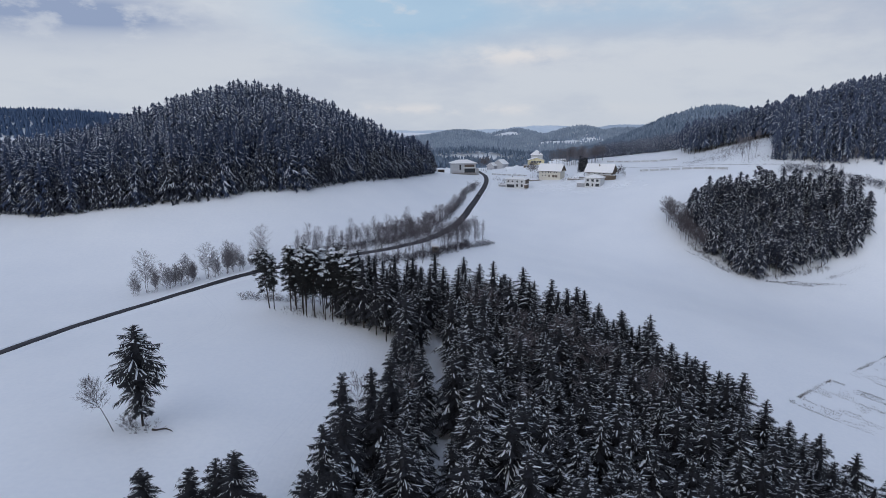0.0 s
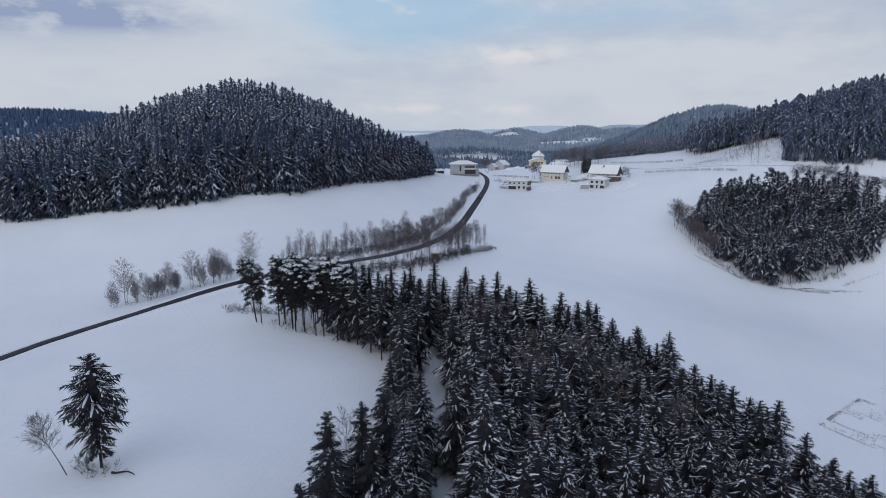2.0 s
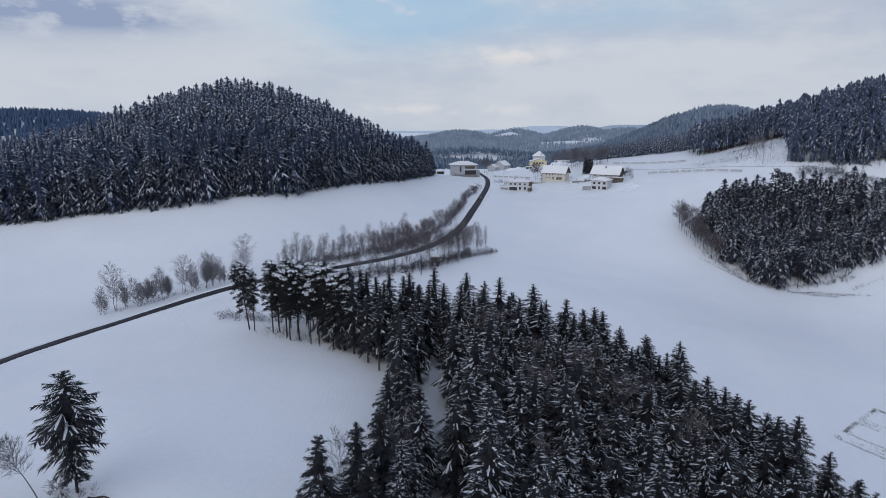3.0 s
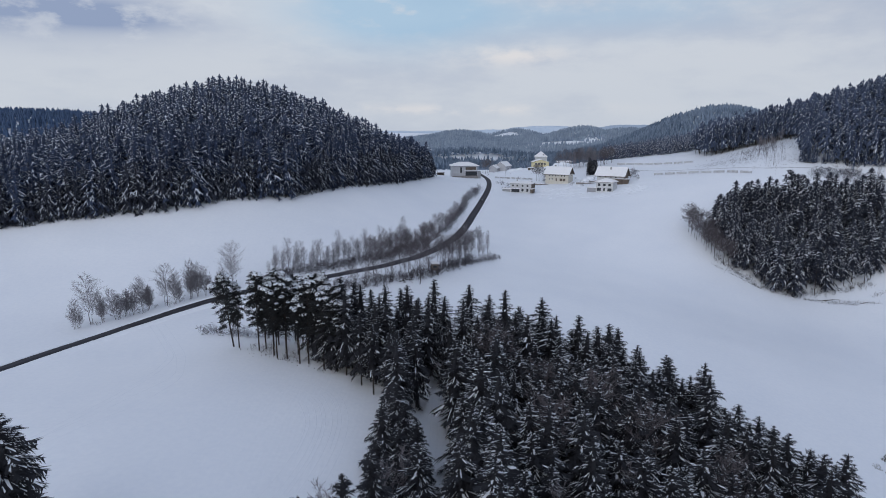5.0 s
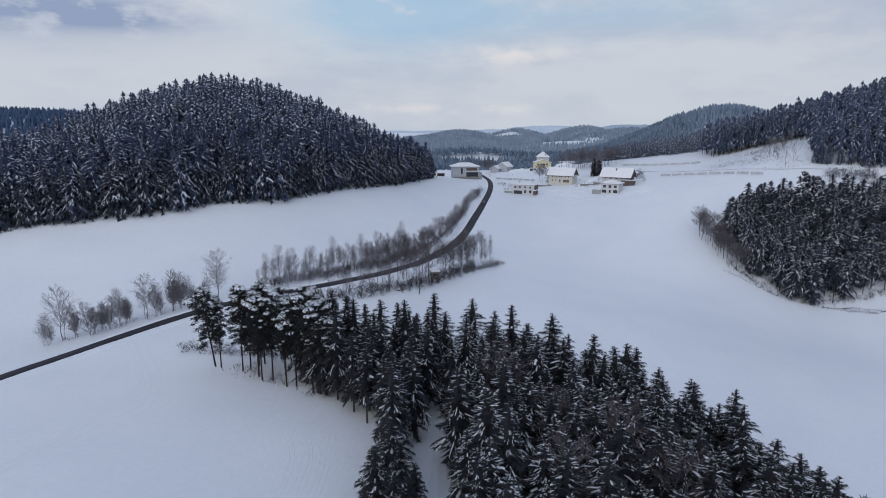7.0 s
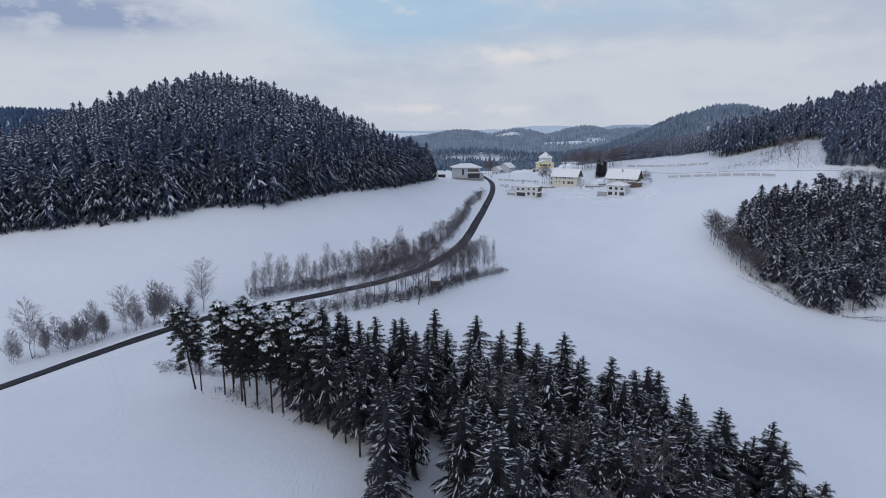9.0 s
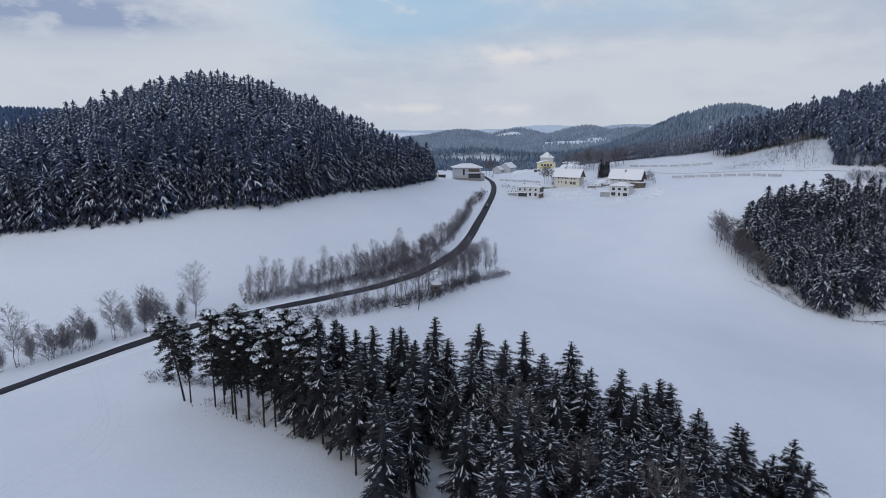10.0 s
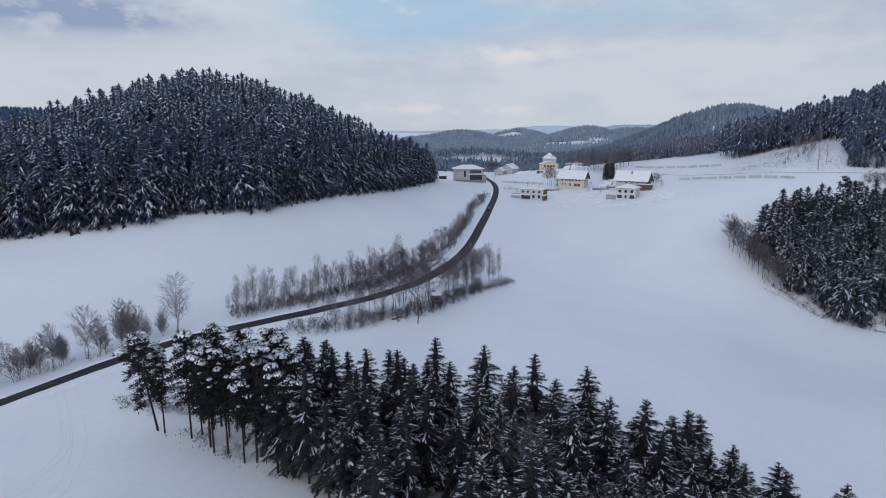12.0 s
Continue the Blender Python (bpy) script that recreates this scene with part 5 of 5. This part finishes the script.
churned_snow(((104, 508, 15, 8, 170), (117, 500, 8, 5, 50), (92, 498, 10, 9, 80), (84, 520, 7, 6, 60), (120, 470, 12, 5, 90), (140, 478, 7, 8, 50), (100, 700, 14, 30, 90), (131, 475, 9, 4, 60), (118, 545, 9, 7, 60), (75, 600, 12, 6, 40), (96, 690, 16, 9, 60), (60, 524, 5, 3, 20)), 211)

# dark conifers between the houses
garden = [tree_thing("spruce_tree", spruce_soup(s, 13.0, 2.0, 1, 0.35, 0.03, 0.0, 1.5), TREE_MATS, "dense dark garden spruce between the houses", "spruce tree", "garden spruces") for s in (121, 122)]
plant(garden, [(126.5, 566), (128.8, 569), (131, 566), (133, 569), (129.5, 563.5), (127.5, 573)], 95, 0.85, 1.15)
shelve(garden)

# snow fences
def snow_fence(a, b, panels, high, label):
    f = tagged(new("snow_fence"), label, "fence", "snow fences on the slope")
    f.matrix_basis = pose(a[0], a[1], gz(*a), 0, 0, 0)
    for i in range(panels):
        t0, t1 = i / panels, (i + 0.82) / panels
        p = Vector((a[0] + (b[0] - a[0]) * t0, a[1] + (b[1] - a[1]) * t0, 0))
        q = Vector((a[0] + (b[0] - a[0]) * t1, a[1] + (b[1] - a[1]) * t1, 0))
        p.z, q.z = gz(p.x, p.y), gz(q.x, q.y)
        d = q - p
        m = Matrix.Translation(p - Vector((a[0], a[1], gz(*a)))) @ d.to_track_quat("X", "Z").to_matrix().to_4x4()
        ln = d.length
        pan = part("panel", boxes([(0, -0.03, 0.35, ln, 0.03, 0.48)]), M_PALEWOOD, f)
        pan.matrix_basis = m
        for k in range(1, int((high - 0.35) / 0.22)):
            part("slat", boxes([(0, -0.03, 0.35 + 0.22 * k, ln, 0.03, 0.48 + 0.22 * k)]), M_PALEWOOD, pan)
        for x in (0.1, ln / 2, ln - 0.1):
            part("post", boxes([(x - 0.07, 0.04, -0.5, x + 0.07, 0.16, high)]), M_PALEWOOD, pan)
    return f


snow_fence((166, 517), (212, 453), 8, 2.0, "pale slatted snow fence across the lower slope")
snow_fence((162, 606), (212, 553), 8, 1.9, "pale slatted snow fence across the upper slope")
snow_fence((49, 611), (80, 577), 7, 1.7, "pale slatted snow fence above the white house")

# hunting stand by the road
s = tagged(new("hunting_stand"), "small weathered wooden hunting stand with snowy roof", "hunting stand")
s.matrix_basis = pose(-3.6, 279, gz(-3.6, 279), 0, 0, 12) @ Matrix.Diagonal((1.2, 1.2, 1.3, 1))
for px_ in (-0.9, 0.9):
    for py_ in (-0.9, 0.9):
        part("leg", boxes([(px_ - 0.1, py_ - 0.1, -0.5, px_ + 0.1, py_ + 0.1, 1.2)]), M_WOOD, s)
part("cabin", boxes([(-1.1, -1.1, 1.2, 1.1, 1.1, 3.3)], 0.04), M_WOOD, s)
part("hatch", boxes([(-0.7, -1.16, 2.2, 0.7, -1.1, 2.8)]), M_GLASS, s, "dark viewing hatch")
part("roof_snow", boxes([(-1.3, -1.3, 3.32, 1.3, 1.3, 3.75)], 0.12), M_ROOF_SNOW, s)

# car on the road
c = tagged(new("car"), "dark estate car driving on the cleared road", "car")
c.matrix_basis = pose(27.0, 463, gz(27.0, 463) + 0.4, 0, 0, -8)
part("body", hull([(x, y, z) for x in (-0.88, 0.88) for y in (-2.2, 2.2) for z in (0.35, 0.85)] + [(x, y, 0.98) for x in (-0.82, 0.82) for y in (-1.9, 2.0)]), M_CAR, c)
part("cabin", hull([(x, y, 0.98) for x in (-0.8, 0.8) for y in (-1.3, 1.9)] + [(x, y, 1.5) for x in (-0.62, 0.62) for y in (-0.6, 1.6)]), M_GLASS, c, "dark glazed cabin")
for px_ in (-0.8, 0.8):
    for py_ in (-1.35, 1.35):
        bm = bmesh.new()
        bmesh.ops.create_cone(bm, cap_ends=True, segments=14, radius1=0.33, radius2=0.33, depth=0.22)
        w = part("wheel", bm, M_TYRE, c)
        w.matrix_basis = pose(px_, py_, 0.33, 0, 90, 0)

# ---- marks in the snow ----
TRACKS = [[(-84.4, 114.6), (-81.2, 124.8), (-70.5, 149.7), (-66, 159.3), (-63.4, 172.7), (-65.6, 181.6), (-68.9, 190), (-73.1, 197), (-78.9, 205.6), (-85.4, 215)],
          [(-87.2, 118.5), (-83.1, 127.9), (-73.6, 150.5), (-69.4, 163), (-66, 174), (-67, 180), (-71.6, 190.2), (-80.1, 203.5), (-86.4, 212.3)],
          [(-78.8, 142), (-75.9, 153.4), (-73.3, 166), (-72, 178), (-72.6, 187.5), (-75.9, 193.9), (-83.8, 205.6), (-89.4, 213.6)],
          [(-77.3, 141), (-74.4, 153), (-71.8, 166), (-70.6, 178), (-71.2, 188), (-74.8, 194.6), (-82.6, 206.6), (-88, 214.6)]]
for k, line in enumerate(TRACKS):
    tagged(ribbon("tyre_track", line, 0.20, 0.04, 0.06, M_PACKED, [(-0.09, -0.02), (0, 0.0), (0.09, -0.02)]),
           "faint tyre track pressed into the field snow", "tyre track", kind="structure")
WOOD_EDGE = [(-52, 188), (-42, 181.5), (-33, 177), (-25, 171), (-20.5, 160), (-19.5, 146), (-21, 130), (-23, 115), (-24, 98)]
for k in range(9):
    off = 0.8 + 1.35 * k + (0.4 if k % 3 == 1 else 0)
    line = [(x - off * (0.45 + 0.55 * i / 8), y - off * (1 - 0.9 * i / 8)) for i, (x, y) in enumerate(WOOD_EDGE)]
    tagged(ribbon("furrow", line[(0, 2, 1, 3, 0)[k % 5]:(8, 9, 6, 8, 7)[k % 5]], 0.20, 0.035, 0.06, M_PACKED, [(-0.08, -0.02), (0, 0.0), (0.08, -0.02)]),
           "faint plough furrow under the snow along the wood", "furrow", kind="structure")
tagged(ribbon("field_path", [(160, 575), (170.7, 551), (181, 528), (193, 506), (206, 484), (218, 465), (231, 451), (244, 439), (262, 424)], 1.4, 0.12, 0.08, M_TRODDEN, [(-0.7, 0.0), (-0.4, -0.12), (0.4, -0.12), (0.7, 0.0)]),
       "trodden path across the snowy slope", "path", kind="structure")
for off in (-0.75, 0.75):
    tagged(ribbon("lane_rut", [(-3.4 + off, 58), (-3.2 + off, 100), (-2.6 + off, 140), (-2.0 + off, 172), (-3.0 + off, 190)], 0.4, 0.12, 0.06, M_PACKED, [(-0.2, 0.0), (0, -0.04), (0.2, 0.0)]),
           "wheel rut along the snowy forest lane", "wheel rut", kind="structure")


def tufts(name, spots, tall, seed, mat, label, category):
    """Short dry stalks sticking out of the snow."""
    rng = random.Random(seed)
    s = Soup()
    for x, y in spots:
        z = gz(x, y)
        for k in range(3):
            a, r = rng.uniform(0, 6.28), rng.uniform(0.1, 0.5) * tall
            s.tri((x - 0.06, y, z - 0.1), (x + 0.06, y + 0.04, z - 0.1), (x + math.cos(a) * r, y + math.sin(a) * r, z + tall * rng.uniform(0.5, 1.1)))
    return tagged(new(name, soup_mesh(name, s, mat)), label, category, kind="stuff")


rng_st = random.Random(55)
rows_st = []


def stubble_patch(a, b, c, rows_across, thick):
    """A parallelogram of thin stubble: broken rows along a to c, denser along its borders."""
    a, b, c = Vector(a), Vector(b), Vector(c)
    long = (c - a).length

    def row(v, odds, wander):
        for k in range(int(long / 0.16)):
            u = (k + rng_st.random()) * 0.16 / long
            p = a + (b - a) * v + (c - a) * u
            if noise.noise((p.x * 0.16, p.y * 0.16, v * 7)) + 0.25 * noise.noise((p.x * 0.7, p.y * 0.7, 3.0)) > odds:
                rows_st.append((p.x + rng_st.gauss(0, wander), p.y + rng_st.gauss(0, wander)))

    for r in range(rows_across + 1):
        v = r / rows_across
        row(v, 0.17 - 0.10 * thick * (v > 0.6), 0.5)
    row(0.0, -0.15, 0.18)
    row(1.0, -0.10, 0.45)
    for k in range(int((b - a).length / 0.10)):
        u = rng_st.random()
        if noise.noise((u * 9, 1.0, a.x)) > -0.35 * u:
            rows_st.append(tuple(a + (b - a) * u + Vector((rng_st.gauss(0, 0.35), rng_st.gauss(0, 0.35)))))


stubble_patch((104.5, 171), (131, 193.5), (130, 146), 16, 1.0)
stubble_patch((143, 202), (180, 234), (166, 181), 18, 0.6)
tufts("stubble", rows_st, 0.34, 56, M_STUBBLE, "rows of dry stubble poking through thin snow", "stubble")
edge_st = []
for (ax, ay), (bx, by), n in (((178, 327), (204, 325), 260), ((196, 327.5), (222, 326), 120), ((214, 331), (240, 339), 160), ((143, 352), (160, 332), 120), ((-56, 193), (-30, 181.5), 30)):
    for k in range(n):
        t = rng_st.random()
        edge_st.append((ax + (bx - ax) * t + rng_st.gauss(0, 0.5), ay + (by - ay) * t + rng_st.gauss(0, 0.7)))
slash_st = []
for cx_, cy_, rx_, ry_, n in ((212, 510, 9, 10, 110), (228, 495, 9, 12, 160), (243, 520, 12, 16, 240), (238, 466, 8, 10, 130), (256, 540, 13, 13, 200), (262, 505, 14, 18, 220)):
    slash_st += [(cx_ + rng_st.gauss(0, rx_), cy_ + rng_st.gauss(0, ry_)) for k in range(2 * n)]
tufts("felling_debris", slash_st, 0.75, 58, M_BRUSH, "scattered twigs and stumps in the snowy clearing", "brush")
tufts("dry_brush", edge_st, 0.55, 57, M_BRUSH, "dark dry brush along the edge of the copse", "brush")


def fallen_branch(x, y, turn, length, label):
    s = Soup()
    rng = random.Random(int(x * 7 + y))
    p = Vector((0, 0, 0.15))
    for k in range(5):
        q = p + Vector((length / 5, math.sin(k * 1.1) * 0.35, 0.12 * math.sin(k * 1.4)))
        s.tube(p, q, 0.22 - 0.03 * k, 0.19 - 0.03 * k, 6)
        if k:
            s.tube(p, p + Vector((rng.uniform(0.3, 0.9), rng.uniform(-0.9, 0.9), rng.uniform(0.2, 0.6))), 0.06, 0.02, 4)
        p = q
    ob = new("fallen_log", soup_mesh("fallen_log", s, M_BARK))
    ob.matrix_basis = pose(x, y, gz(x, y), 0, 0, turn)
    return tagged(ob, label, "log", "fallen logs")


fallen_branch(-55.5, 107.5, -12, 4.2, "dark crooked log at the foot of the solitary spruce")
fallen_branch(-17, 263, 25, 5.5, "dark fallen log in the snow beside the road")
fallen_branch(188, 327, 4, 9.0, "long dark windfall branch below the copse")
for x, y, turn, ln in ((214, 512, 20, 5), (224, 500, -15, 6), (236, 512, 40, 5), (248, 547, 5, 7), (240, 470, -30, 5), (258, 528, 15, 6), (232, 486, 60, 4)):
    fallen_branch(x, y, turn, ln, "dark felled trunk lying in the snowy clearing")
fallen_branch(206, 326, 10, 8.0, "long dark windfall branch below the copse")

# low stone walls between the houses
for (ax, ay), (bx, by), tall in (((108, 531), (124, 522), 1.6), ((118, 530), (128, 528), 1.4), ((76, 548), (88, 545), 1.3)):
    d = math.hypot(bx - ax, by - ay)
    w = tagged(new("garden_wall"), "low stone garden wall capped with snow", "wall", "garden walls of the hamlet")
    w.matrix_basis = pose(ax, ay, gz(ax, ay), 0, 0, math.degrees(math.atan2(by - ay, bx - ax)))
    part("masonry", boxes([(0, -0.3, -1.5, d, 0.3, tall)], 0.05), M_STONE, w)
    part("snow_cap", boxes([(-0.05, -0.4, tall + 0.01, d + 0.05, 0.4, tall + 0.35)], 0.12), M_ROOF_SNOW, w, "rounded snow cap")

# lamp post by the bend
lp = tagged(new("street_lamp"), "thin grey street lamp beside the road bend", "street lamp")
lp.matrix_basis = pose(59, 613, gz(59, 613), 0, 0, 0)
part("pole", boxes([(-0.09, -0.09, -0.5, 0.09, 0.09, 8.0)]), M_GREYWALL, lp)
part("lamp_head", boxes([(-0.15, -0.9, 7.9, 0.15, 0.1, 8.1)], 0.03), M_GREYWALL, lp)
